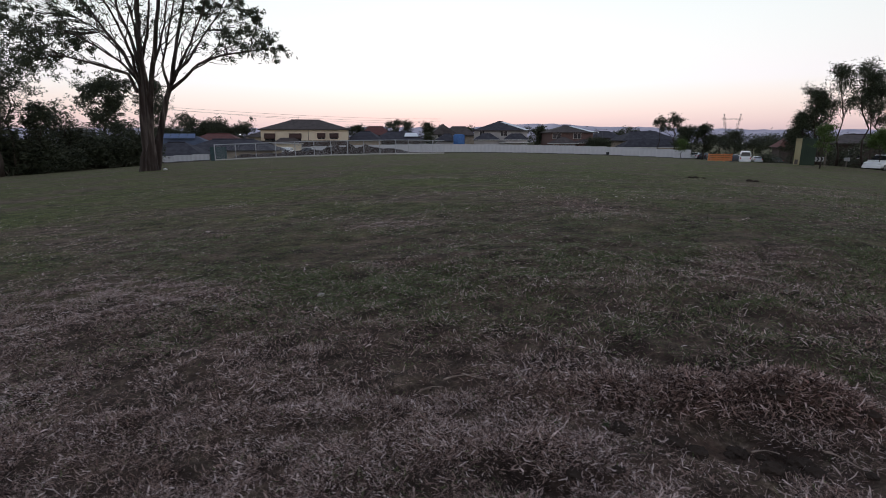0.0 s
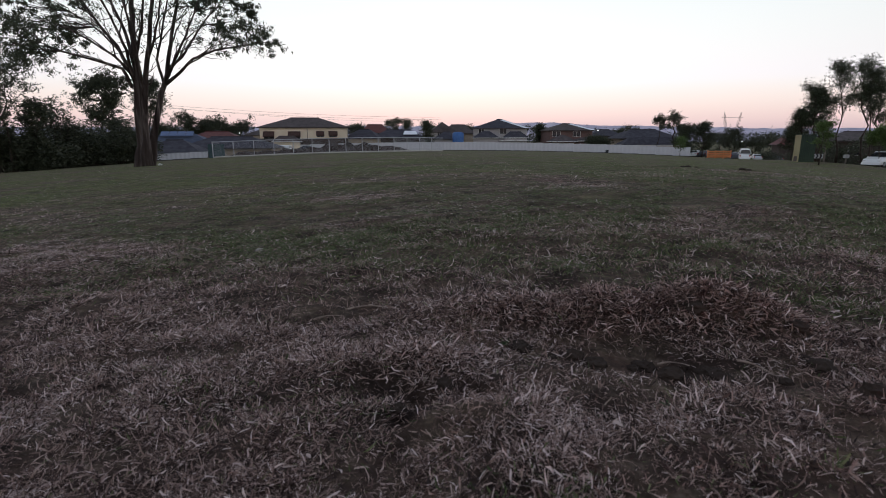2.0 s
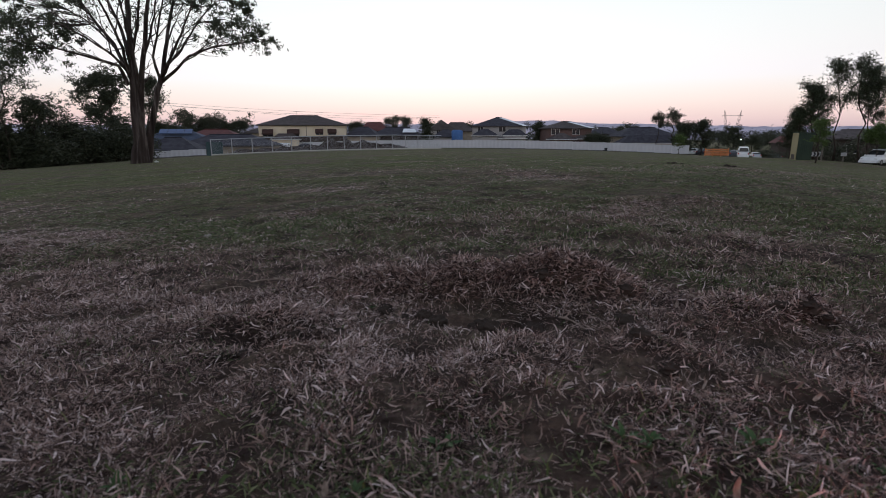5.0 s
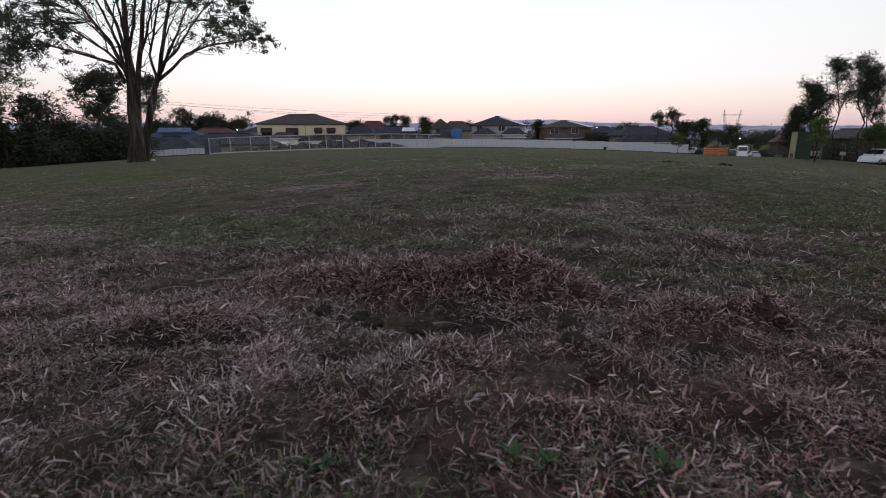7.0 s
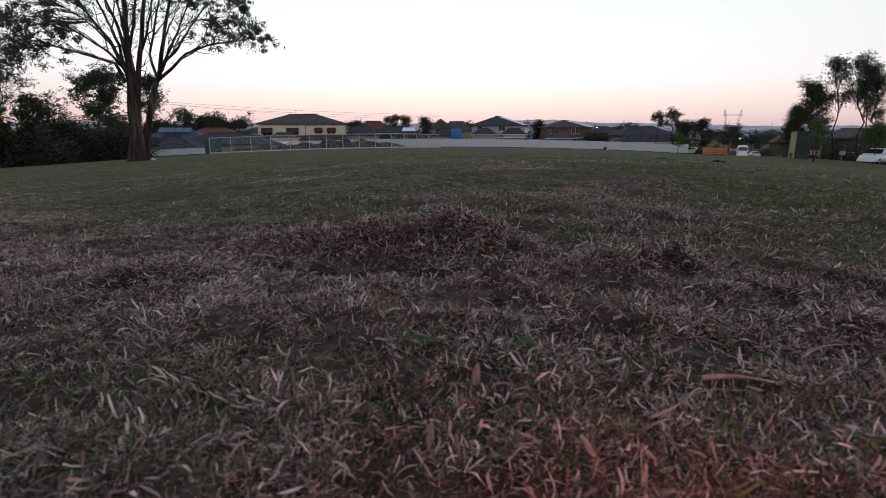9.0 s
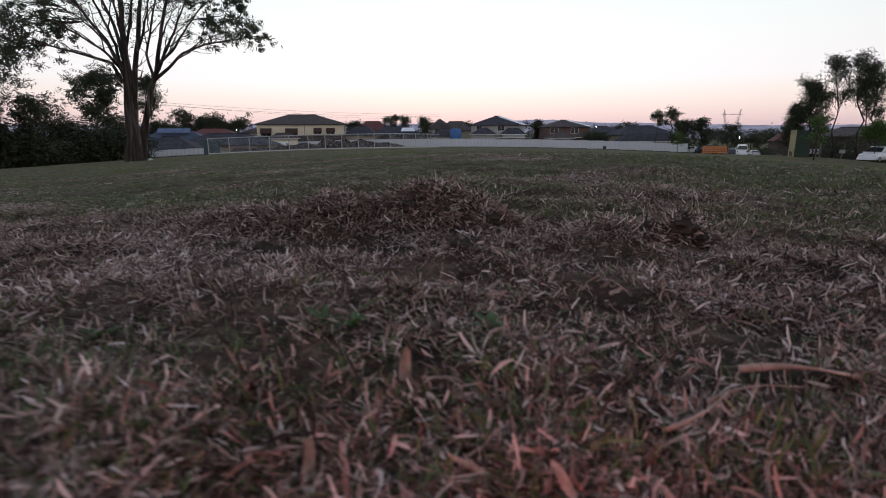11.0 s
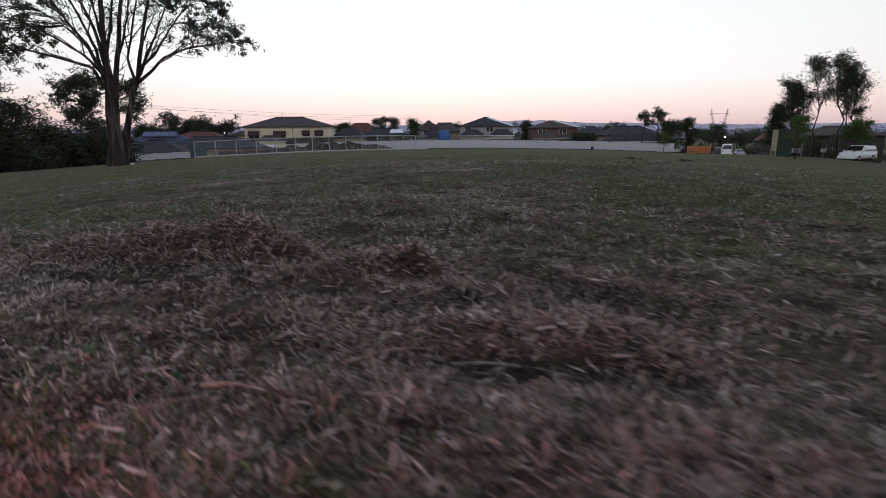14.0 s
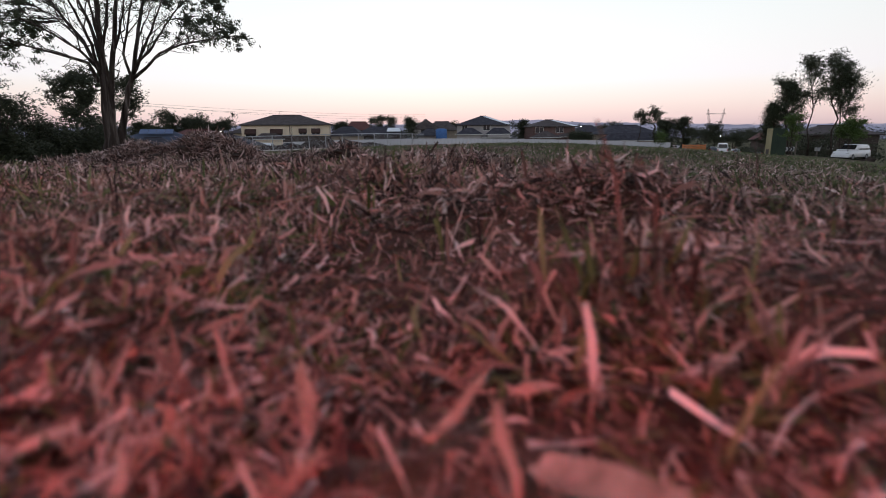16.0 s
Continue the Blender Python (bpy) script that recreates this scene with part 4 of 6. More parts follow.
tree("dark gum tree at the far corner", -39.07, 42, 10.5, 3.2, 26, lean=(1.6, 0), bole=0.25, limbs=11, per=80, size=0.3, clump=0.7, radius=0.2, group=LT)
for k, (px_, d_, w_, h_) in enumerate(((-36.98, 50, 3.2, 6.3), (-36.48, 52, 3.6, 4.4), (-35.82, 54, 4.5, 3.7), (-34.71, 56, 3.4, 5.4), (-37.33, 47, 4.0, 3.6), (-37.70, 45, 4.5, 4.2), (-39.49, 44, 6.0, 5.0), (-34.05, 58, 3.6, 4.6), (-35.80, 47, 3.5, 3.0), (-40.73, 60, 6.0, 5.0))):
    shrub("dense dark green bushes at the edge of the park", px_, d_, w_ * 1.05, 4.0, h_ * (1.22, 1.15, 1.2, 1.05, 1.2)[k % 5], 40 + k, n=110, per=80, size=0.28, clump=0.55, group="bushes at the edge of the park")
for k, (px_, d_, h_, sp_) in enumerate(((-73.15, 150, 12.6, 3.6), (-68.94, 135, 8.0, 2.4), (-69.71, 155, 12.0, 4.2), (-64.23, 150, 11.0, 3.2), (-57.73, 150, 10.8, 4.0), (-75.06, 160, 9.5, 3.6), (-64.44, 120, 8.0, 2.2), (-67.57, 165, 8.6, 3.0), (-43.46, 260, 11, 4), (-45.54, 300, 13, 5))):
    tree("round dark street tree above the roofs", px_, d_, h_, sp_, 60 + k, bole=0.25, squash=0.95, rise=1.2, limbs=11, per=140, size=0.3, clump=0.7, radius=0.2, group="street trees")
for k, (px_, d_, h_, sp_) in enumerate(((-16.63, 165, 9.4, 2.6), (-14.36, 170, 10.0, 3.0), (-10.90, 165, 9.0, 2.6), (-2.49, 180, 8.6, 3), (-3.48, 120, 6.7, 1.3), (25.88, 138, 7.1, 1.1), (27.72, 142, 6.0, 1.3),
                                       (9.35, 190, 8.5, 3), (51.18, 170, 7.0, 3), (36.45, 125, 4.0, 1.6), (37.69, 122, 3.8, 1.7), (54.15, 165, 7.0, 3), (35.28, 200, 8.5, 3), (73.33, 200, 9.0, 3.5), (79.38, 230, 9.5, 5))):
    tree("dark garden tree among the houses", px_, d_, h_, sp_, 90 + k, bole=0.2, limbs=8, per=65, size=0.34, clump=0.7, radius=0.16, group="garden trees")
# beyond the corner of the fence
tree("tall dark gum tree with open crown by the fence", 49.69, 112, 9.8, 1.9, 121, bole=0.5, limbs=8, per=70, size=0.26, clump=0.46, radius=0.2, group=LT)
tree("spreading gum tree by the fence", 48.07, 116, 9.6, 1.7, 122, bole=0.68, limbs=6, per=70, size=0.26, clump=0.46, radius=0.16, group=LT)
tree("dense dark tree by the street", 50.49, 108, 6.8, 2.1, 123, bole=0.15, limbs=11, per=85, size=0.3, clump=0.6, radius=0.2, group=LT)
tree("dense dark tree by the street", 53.24, 106, 7.2, 1.9, 124, bole=0.12, limbs=11, per=85, size=0.3, clump=0.58, radius=0.2, group=LT)
tree("round dark tree down the street", 70.33, 125, 7.6, 2.4, 125, bole=0.15, limbs=10, per=80, size=0.32, clump=0.7, radius=0.2, group=LT)
tree("dark trees down the street", 96.05, 160, 6.4, 4.0, 126, bole=0.15, limbs=9, per=70, size=0.42, clump=1.0, radius=0.2, group=LT)
tree("dark round tree behind the green shed", 64.14, 95, 6.6, 1.7, 127, bole=0.2, limbs=10, per=80, size=0.32, clump=0.6, radius=0.2, group=LT)
tree("dark trees down the street", 90.96, 170, 6.6, 5.0, 128, bole=0.15, limbs=9, per=70, size=0.42, clump=1.1, radius=0.2, group=LT)
tree("dark trees down the street", 120.33, 190, 6.8, 5.0, 129, bole=0.15, limbs=9, per=70, size=0.42, clump=1.2, radius=0.2, group=LT)
# tall gums near the parked cars
TALL = ((45.8, 60, 11.9, 1.8, 0.42, -1.6), (49.0, 60, 12.6, 1.8, 0.44, -1.7), (43.4, 60, 9.6, 1.5, 0.36, -1.2), (50.6, 61, 11.8, 1.4, 0.50, -1.5), (41.9, 60.5, 6.2, 1.1, 0.5, -0.6), (52.6, 62, 11.0, 1.6, 0.45, -1.5), (44.6, 61, 8.4, 1.5, 0.25, -0.9))
for k, (px_, d_, h_, sp_, b_, ln_) in enumerate(TALL):
    tree("tall slender gum tree with thin dark crown", px_, d_, h_, sp_, 140 + k, bole=b_, limbs=20, per=42, size=0.19, clump=0.42, radius=0.13, mat=LEAF, group="tall gums by the street", rise=1.3, squash=0.85, lean=(ln_, 0))
tree("young street tree with fresh green leaves", 36.50, 50, 4.4, 0.8, 151, bole=0.3, limbs=8, per=60, size=0.16, clump=0.3, radius=0.06, mat=LEAF_FRESH, group="young street trees")
tree("young street tree with fresh green leaves", 47.28, 56, 4.6, 1.4, 152, bole=0.25, limbs=9, per=80, size=0.2, clump=0.4, radius=0.07, mat=LEAF_FRESH, group="young street trees")
tree("thin young tree at the end of the fence", 45.03, 98, 4.0, 1.3, 153, bole=0.3, limbs=8, per=30, size=0.22, clump=0.4, radius=0.06, mat=LEAF_FRESH, group="young street trees")
for k, (px_, d_, w_, h_) in enumerate(((50.59, 66, 5.0, 4.6), (55.84, 68, 6.0, 5.0), (53.25, 72, 4.0, 3.8), (57.79, 66, 6, 4.6), (54.57, 112, 5, 3.0), (62.80, 120, 6, 3.0), (78.69, 130, 6, 2.2), (74.93, 114, 5, 2.4), (63.99, 114, 5, 2.4), (73.96, 118, 4, 2.4))):
    shrub("dark bushes along the street", px_, d_, w_, 3.0, h_, 160 + k, n=50, per=60, size=0.28, clump=0.5, group="bushes along the street")


# ---- power pylon and wires ----
def pylon():
    x, y = 360.07, 650
    base = gz(x, y)
    p = thing("pylon", "distant steel lattice power pylon with two raised arms", "pylon", (x, y, base - 1))
    z0, z1 = 3.72 - base + 1, 27.51 - base + 1
    for sgn, name in ((-1, "arm"), (1, "arm")):
        s = Soup()
        a, b = Vector((sgn * 5.5, 0, z0 - 4)), Vector((sgn * 10.5, 0, z1))
        for dx, dy in ((-1, -1), (1, -1), (1, 1), (-1, 1)):
            s.tube([a + Vector((dx * 0.6, dy * 0.6, 0)), a.lerp(b, 0.6) + Vector((dx * 1.1, dy * 1.1, 0)), b + Vector((dx * 0.3, dy * 0.3, 0))], [0.13, 0.12, 0.1], 4)
        for k in range(9):
            q, w = a.lerp(b, k / 9), a.lerp(b, (k + 1) / 9)
            s.tube([q + Vector((-0.9, -0.9, 0)), w + Vector((0.9, -0.9, 0))], [0.055, 0.055], 3)
            s.tube([q + Vector((0.9, -0.9, 0)), w + Vector((-0.9, -0.9, 0))], [0.055, 0.055], 3)
        part(name, s.mesh(name, STEEL_DARK), p)
        s = Soup()
        for dx in (-1.4, 1.4):
            s.tube([(sgn * 2.5 + dx * 2.2, 0, 0), (sgn * 5.5 + dx * 0.4, 0, z0 - 4)], [0.18, 0.15], 4)
        part("leg", s.mesh("leg", STEEL_DARK), p)
    s = Soup()
    zb = z1 - 6.5
    for dz in (0, 1.6):
        s.tube([(-13, 0, zb + dz * 0.4), (13, 0, zb + dz * 0.4)], [0.12, 0.12], 4)
    for k in range(20):
        s.tube([(-13 + 1.3 * k, 0, zb), (-13 + 1.3 * (k + 1), 0, zb + 0.65)], [0.055, 0.055], 3)
    part("crossbar", s.mesh("crossbar", STEEL_DARK), p)


pylon()


def far_woods():
    """Belts of far treetops between the roofs and the hills."""
    rs = np.random.RandomState(12)
    n = 420
    d = rs.uniform(210, 620, n)
    a = rs.uniform(-0.85, 0.85, n)
    top = 0.65 + rs.uniform(-7.0, 3.5, n) * d * 0.0011
    pts = []
    for dd, aa, tt in zip(d, a, top):
        w = rs.uniform(3, 7)
        for _ in range(4):
            pts.append((dd * math.tan(aa) + rs.normal(0, w), dd, tt - abs(rs.normal(0, 2.0)) - 1.0))
    v, f = leaves(pts, 22, 2.6, 1.5, 13, flat=0.8)
    thing("far_woods", "dark belts of distant treetops below the hills", "woods", kind="stuff", data=tri_mesh("far_woods", v, f, WOODS))


far_woods()


def wire(a, b, sag, r):
    pts = []
    for k in range(25):
        t = k / 24
        pts.append((a[0] + (b[0] - a[0]) * t, a[1] + (b[1] - a[1]) * t, a[2] + (b[2] - a[2]) * t - sag * 4 * t * (1 - t)))
    return Soup().tube(pts, [r] * 25, 4)


wires = thing("power_wires", "thin overhead power wires above the roofs", "wires")
for (xa, za), (xb, zb) in (((-98.11, 10.84), (-0.61, 9.23)), ((-98.11, 9.96), (-0.61, 8.15)), ((-98.11, 10.49), (-23.17, 7.34))):
    part("wire", wire((xa, 170, za), (xb, 260, zb), 1.2, 0.035).mesh("wire", STEEL_DARK), wires)


# ---- vehicles ----
def car(label, x, y, rz, kind, paint, group="parked vehicles"):
    """A parked car, nose towards local +x. kind: sedan, wagon or van, which set the profile."""
    L, W, H = {"sedan": (4.5, 1.76, 1.44), "wagon": (4.5, 1.8, 1.68), "van": (4.9, 1.75, 2.05)}[kind]
    z = gz(x, y)
    c = thing("van" if kind == "van" else "car", label, "van" if kind == "van" else "car", (x, y, z), rz, group)
    low, belt = 0.28, 0.92 if kind != "van" else 1.1
    body = {"sedan": [(-2.25, 0.55), (-2.2, 0.95), (-1.5, 1.0), (1.0, 0.97), (2.0, 0.80), (2.25, 0.55)],
            "wagon": [(-2.22, 0.5), (-2.2, 1.0), (-1.8, 1.02), (1.05, 1.02), (2.0, 0.88), (2.25, 0.55)],
            "van": [(-2.42, 0.5), (-2.42, 1.1), (-1.8, 1.12), (1.75, 1.1), (2.25, 0.85), (2.45, 0.55)]}[kind]
    cabin = {"sedan": [(-1.55, 0.99), (-0.85, 1.40), (0.25, 1.44), (1.05, 0.98)],
             "wagon": [(-2.16, 1.01), (-1.9, 1.60), (0.15, 1.68), (1.1, 1.02)],
             "van": [(-2.42, 1.11), (-2.36, 2.0), (1.15, 2.05), (1.85, 1.1)]}[kind]

    def loft(profile, base, half, top_half, name, mat):
        s = Soup()
        n = len(profile)
        v = []
        for sgn in (-1, 1):
            v += [(px, sgn * half, base) for px, _ in profile]
            v += [(px, sgn * (half if k in (0, n - 1) and base < 0.5 else half * 0.985), (base + pz) / 2 + 0.1 * (pz - base)) for k, (px, pz) in enumerate(profile)]
            v += [(px, sgn * top_half, pz) for px, pz in profile]
        m = 3 * n
        f = []
        for o, flip in ((0, False), (m, True)):
            for row in (0, 1):
                for k in range(n - 1):
                    q = (o + row * n + k, o + row * n + k + 1, o + (row + 1) * n + k + 1, o + (row + 1) * n + k)
                    f.append(q[::-1] if flip else q)
        for k in range(n - 1):
            f.append((2 * n + k, 2 * n + k + 1, m + 2 * n + k + 1, m + 2 * n + k))
            f.append((k + 1, k, m + k, m + k + 1))
        for k in (0, n - 1):
            for row in (0, 1):
                q = (row * n + k, (row + 1) * n + k, m + (row + 1) * n + k, m + row * n + k)
                f.append(q if k == 0 else q[::-1])
        s.add(v, f)
        me = s.mesh(name, mat, True)
        return part(name, me, c)

    loft(body, low, W / 2, W / 2 * 0.93, "body", paint)
    loft(cabin, cabin[0][1] - 0.03, W / 2 * 0.92, W / 2 * 0.76, "cabin", paint)
    # glass set proud of the cabin
    x0, x1 = cabin[1][0], cabin[2][0]
    zb, zt = cabin[0][1] + 0.06, cabin[1][1] - 0.10
    for sgn in (-1, 1):
        cuts = [x0 + 0.02, (x0 + x1) / 2 - 0.04, (x0 + x1) / 2 + 0.04, x1 + 0.12]
        for a, b in ((cuts[0], cuts[1]), (cuts[2], cuts[3])):
            yb, yt = sgn * (W / 2 * 0.92 - 0.0), sgn * (W / 2 * 0.80)
            o = sgn * 0.03
            v = [(a - 0.1, yb + o, zb), (b + 0.12, yb + o, zb), (b, yt + o, zt), (a, yt + o, zt), (a - 0.1, yb, zb), (b + 0.12, yb, zb), (b, yt, zt), (a, yt, zt)]
            part("side_window", mesh_of("side_window", v, [(0, 1, 2, 3), (7, 6, 5, 4), (0, 4, 5, 1), (1, 5, 6, 2), (2, 6, 7, 3), (3, 7, 4, 0)], GLASS), c)
    for name, (pa, pb), off in (("windscreen", (cabin[3], cabin[2]), 0.03), ("rear_window", (cabin[0], cabin[1]), -0.03)):
        a, b = Vector((pa[0], 0, pa[1])).lerp(Vector((pb[0], 0, pb[1])), 0.16), Vector((pa[0], 0, pa[1])).lerp(Vector((pb[0], 0, pb[1])), 0.88)
        h0, h1 = W / 2 * 0.84, W / 2 * 0.70
        v = [(a.x + off, -h0, a.z), (a.x + off, h0, a.z), (b.x + off, h1, b.z), (b.x + off, -h1, b.z), (a.x - off, -h0, a.z - 0.02), (a.x - off, h0, a.z - 0.02), (b.x - off, h1, b.z - 0.02), (b.x - off, -h1, b.z - 0.02)]
        part(name, mesh_of(name, v, [(0, 1, 2, 3), (7, 6, 5, 4), (0, 4, 5, 1), (1, 5, 6, 2), (2, 6, 7, 3), (3, 7, 4, 0)], GLASS), c)
    for wx in (-L / 2 + 0.85, L / 2 - 0.85):
        for sgn in (-1, 1):
            wheel = part("wheel", Soup().tube([(0, -0.1, 0), (0, -0.07, 0), (0, 0.07, 0), (0, 0.1, 0)], [0.28, 0.33, 0.33, 0.28], 16).mesh("wheel", RUBBER, False), c, loc=(wx, sgn * (W / 2 - 0.09), 0.32))
            part("rim", Soup().tube([(0, sgn * 0.09, 0), (0, sgn * 0.115, 0)], [0.2, 0.17], 12).mesh("rim", CAR_SILVER), wheel)
    for sgn in (-1, 1):
        part("tail_lamp", Soup().box(body[1][0] - 0.03, body[1][0] + 0.1, sgn * W * 0.42 - 0.09, sgn * W * 0.42 + 0.09, 0.75, 1.0).mesh("tail_lamp", LAMP_RED), c)
        part("headlamp", Soup().box(body[-2][0] - 0.02, body[-2][0] + 0.17, sgn * W * 0.38 - 0.14, sgn * W * 0.38 + 0.14, 0.62, 0.76).mesh("headlamp", LAMP_CLEAR), c)
        part("mirror", Soup().box(0.75, 0.87, sgn * (W / 2 + 0.08) - 0.1, sgn * (W / 2 + 0.08) + 0.06, belt + 0.05, belt + 0.2).mesh("mirror", paint), c)
    part("bumper", Soup().box(-L / 2 - 0.04, -L / 2 + 0.2, -W / 2 * 0.95, W / 2 * 0.95, 0.3, 0.55, 0.03).mesh("bumper", paint), c)
    part("bumper", Soup().box(L / 2 - 0.2, L / 2 + 0.04, -W / 2 * 0.95, W / 2 * 0.95, 0.28, 0.52, 0.03).mesh("bumper", paint), c)
    return c


car("white station wagon parked beside the field", 48.62, 57, 205, "wagon", CAR_WHITE)
car("white van parked with its rear to the field", 54.37, 93, 62, "van", CAR_WHITE)
car("white sedan parked nose to the street", 72.0, 118.4, 70, "sedan", CAR_SILVER)
car("silver sedan parked nose to the street", 80.0, 123.8, 80, "sedan", CAR_SILVER)
car("white sedan beyond the end of the fence", 55.05, 112, 40, "sedan", CAR_WHITE)
car("dark sedan beyond the end of the fence", 56.25, 111, 50, "sedan", CAR_DARK)
car("dark sedan on the street", 56.85, 100, 60, "sedan", CAR_DARK)


for k, (px_, d_, rot_, kind_, paint_) in enumerate(((-38.70, 98, 5, "sedan", CAR_WHITE), (-35.13, 99, 10, "sedan", CAR_SILVER), (-30.84, 99, 175, "wagon", CAR_WHITE), (-26.16, 100, 170, "sedan", CAR_DARK), (-20.85, 100, 8, "sedan", CAR_WHITE))):
    car("car parked in the yard behind the dirt plot", px_, d_, rot_, kind_, paint_)


# ---- things round the field ----
def barrier():
    x, y = 32.08, 60
    b = thing("barrier", "orange slatted plastic barrier standing on the grass", "barrier", (x, y, gz(x, y)), -6)
    for k in range(4):
        part("slat", Soup().box(-1.32, 1.32, -0.03, 0.03, 0.10 + 0.20 * k, 0.235 + 0.20 * k, 0.01).mesh("slat", ORANGE), b)
    for sx in (-1.32, -0.45, 0.45, 1.25):
        part("post", Soup().box(sx, sx + 0.07, -0.05, 0.05, -0.05, 0.92).mesh("post", ORANGE), b)
    for sx in (-1.3, 1.22):
        part("foot", Soup().box(sx, sx + 0.1, -0.4, 0.4, -0.04, 0.05).mesh("foot", STEEL_DARK), b)


barrier()


def shed():
    x, y = 39.02, 56
    z = gz(x, y)
    s = thing("shed", "box-shaped green steel shed with a tan end", "shed", (x, y, z), 0)
    h = 2.8
    part("end_wall", Soup().box(-0.75, -0.69, -0.45, 0.45, -0.1, h).mesh("end_wall", SHED_TAN), s, "tan end wall")
    part("side_wall", Soup().box(-0.69, 0.95, -0.45, 0.45, -0.1, h - 0.02).mesh("side_wall", SHED_GREEN), s)
    part("lid", Soup().box(-0.8, 1.0, -0.52, 0.52, h, h + 0.06).mesh("lid", SHED_GREEN), s)
    for k in range(8):
        part("rib", Soup().box(-0.6 + 0.2 * k, -0.55 + 0.2 * k, -0.48, -0.45, 0, h - 0.03).mesh("rib", SHED_GREEN), s)
    part("hatch", Soup().box(-0.77, -0.75, -0.25, 0.25, 0.05, 0.55).mesh("hatch", GUTTER), s)


shed()


def lamp_post(x, y, h, label="thin street lamp post with a lit lamp", lit=True):
    z = gz(x, y)
    p = thing("street_lamp", label, "street lamp", (x, y, z), group="street lamps")
    part("pole", Soup().tube([(0, 0, -0.1), (0, 0, h * 0.6), (0, 0, h)], [0.09, 0.07, 0.05], 8).mesh("pole", WOOD_POST if not lit else STEEL_DARK), p)
    part("arm", Soup().tube([(0, 0, h - 0.1), (-0.5, -0.3, h + 0.15), (-1.1, -0.6, h + 0.18)], [0.04, 0.035, 0.03], 6).mesh("arm", STEEL_DARK), p)
    head = part("lamp_head", Soup().box(-1.55, -1.0, -0.78, -0.5, h + 0.12, h + 0.26, 0.03).mesh("lamp_head", STEEL_DARK), p)
    if lit:
        part("bulb", Soup().tube([(-1.28, -0.64, h - 0.06), (-1.28, -0.64, h - 0.02), (-1.28, -0.64, h + 0.06), (-1.28, -0.64, h + 0.12)], [0.04, 0.07, 0.07, 0.05], 10).mesh("bulb", LIT, True), head, "lit lamp")


lamp_post(-50.09 + 1.2, 130, 1.26 + 4.1)
lamp_post(41.18 + 1.2, 138, 1.30 + 4.4)
lamp_post(63.17 + 1.2, 110, -1.16 + 5.0)
lamp_post(42.15, 57, 4.3, "weathered power pole with a short arm", False)

sign = thing("road_sign", "small black and white chevron board on posts", "road sign", (41.82, 58, gz(41.82, 58)))
part("board", Soup().box(-0.9, 0.9, -0.03, 0.03, 0.35, 0.85).mesh("board", BOARD), sign)
for k in range(4):
    part("chevron", Soup().add([(-0.8 + 0.42 * k, -0.04, 0.37), (-0.6 + 0.42 * k, -0.04, 0.37), (-0.45 + 0.42 * k, -0.04, 0.6), (-0.6 + 0.42 * k, -0.04, 0.83), (-0.8 + 0.42 * k, -0.04, 0.83), (-0.65 + 0.42 * k, -0.04, 0.6)], [(0, 1, 2, 5), (5, 2, 3, 4)]).mesh("chevron", CAR_DARK), sign)
for sx in (-0.7, 0.7):
    part("post", Soup().box(sx - 0.03, sx + 0.03, 0.03, 0.09, -0.1, 0.9).mesh("post", WOOD_POST), sign)

letter = thing("letterbox", "small pale letterbox on a post", "letterbox", (46.94, 60, gz(46.94, 60)))
part("box", Soup().box(-0.22, 0.22, -0.2, 0.2, 0.7, 1.1, 0.02).mesh("box", BOARD), letter)
part("post", Soup().box(-0.06, 0.06, -0.06, 0.06, -0.1, 0.7).mesh("post", WOOD_POST), letter)

bin_ = thing("wheelie_bin", "small dark bin standing by the fence", "bin", (34.38, 108, gz(34.38, 108)))
part("tub", Soup().box(-0.22, 0.22, -0.22, 0.22, 0, 0.62, -0.03).mesh("tub", CAR_DARK), bin_)
part("lid", Soup().box(-0.26, 0.26, -0.28, 0.26, 0.62, 0.68, 0.02).mesh("lid", CAR_DARK), bin_)

tarp = thing("tarpaulin_cover", "tall blue tarpaulin wrapped round a frame", "tarpaulin", (3.62, 118, gz(3.62, 118)))
s_ = Soup()
m_ = 20
rows_ = []
for k, hh in enumerate((0.0, 1.2, 2.6, 3.9, 4.15)):
    for i in range(m_):
        a = 2 * math.pi * i / m_
        rr = (1.25 if k < 4 else 0.7) * (1 + 0.08 * math.sin(5 * a + k) + 0.05 * math.sin(9 * a + 2 * k))
        rows_.append((rr * math.cos(a), 0.7 * rr * math.sin(a), hh - 0.05))
s_.add(rows_, [(k * m_ + i, k * m_ + (i + 1) % m_, (k + 1) * m_ + (i + 1) % m_, (k + 1) * m_ + i) for k in range(4) for i in range(m_)] + [tuple(4 * m_ + i for i in range(m_))])
part("sheet", s_.mesh("sheet", TARP, True), tarp)
part("frame_pole", Soup().tube([(-1.0, -0.2, -0.1), (-1.0, -0.2, 4.0)], [0.05, 0.05], 6).mesh("frame_pole", GALV), tarp)


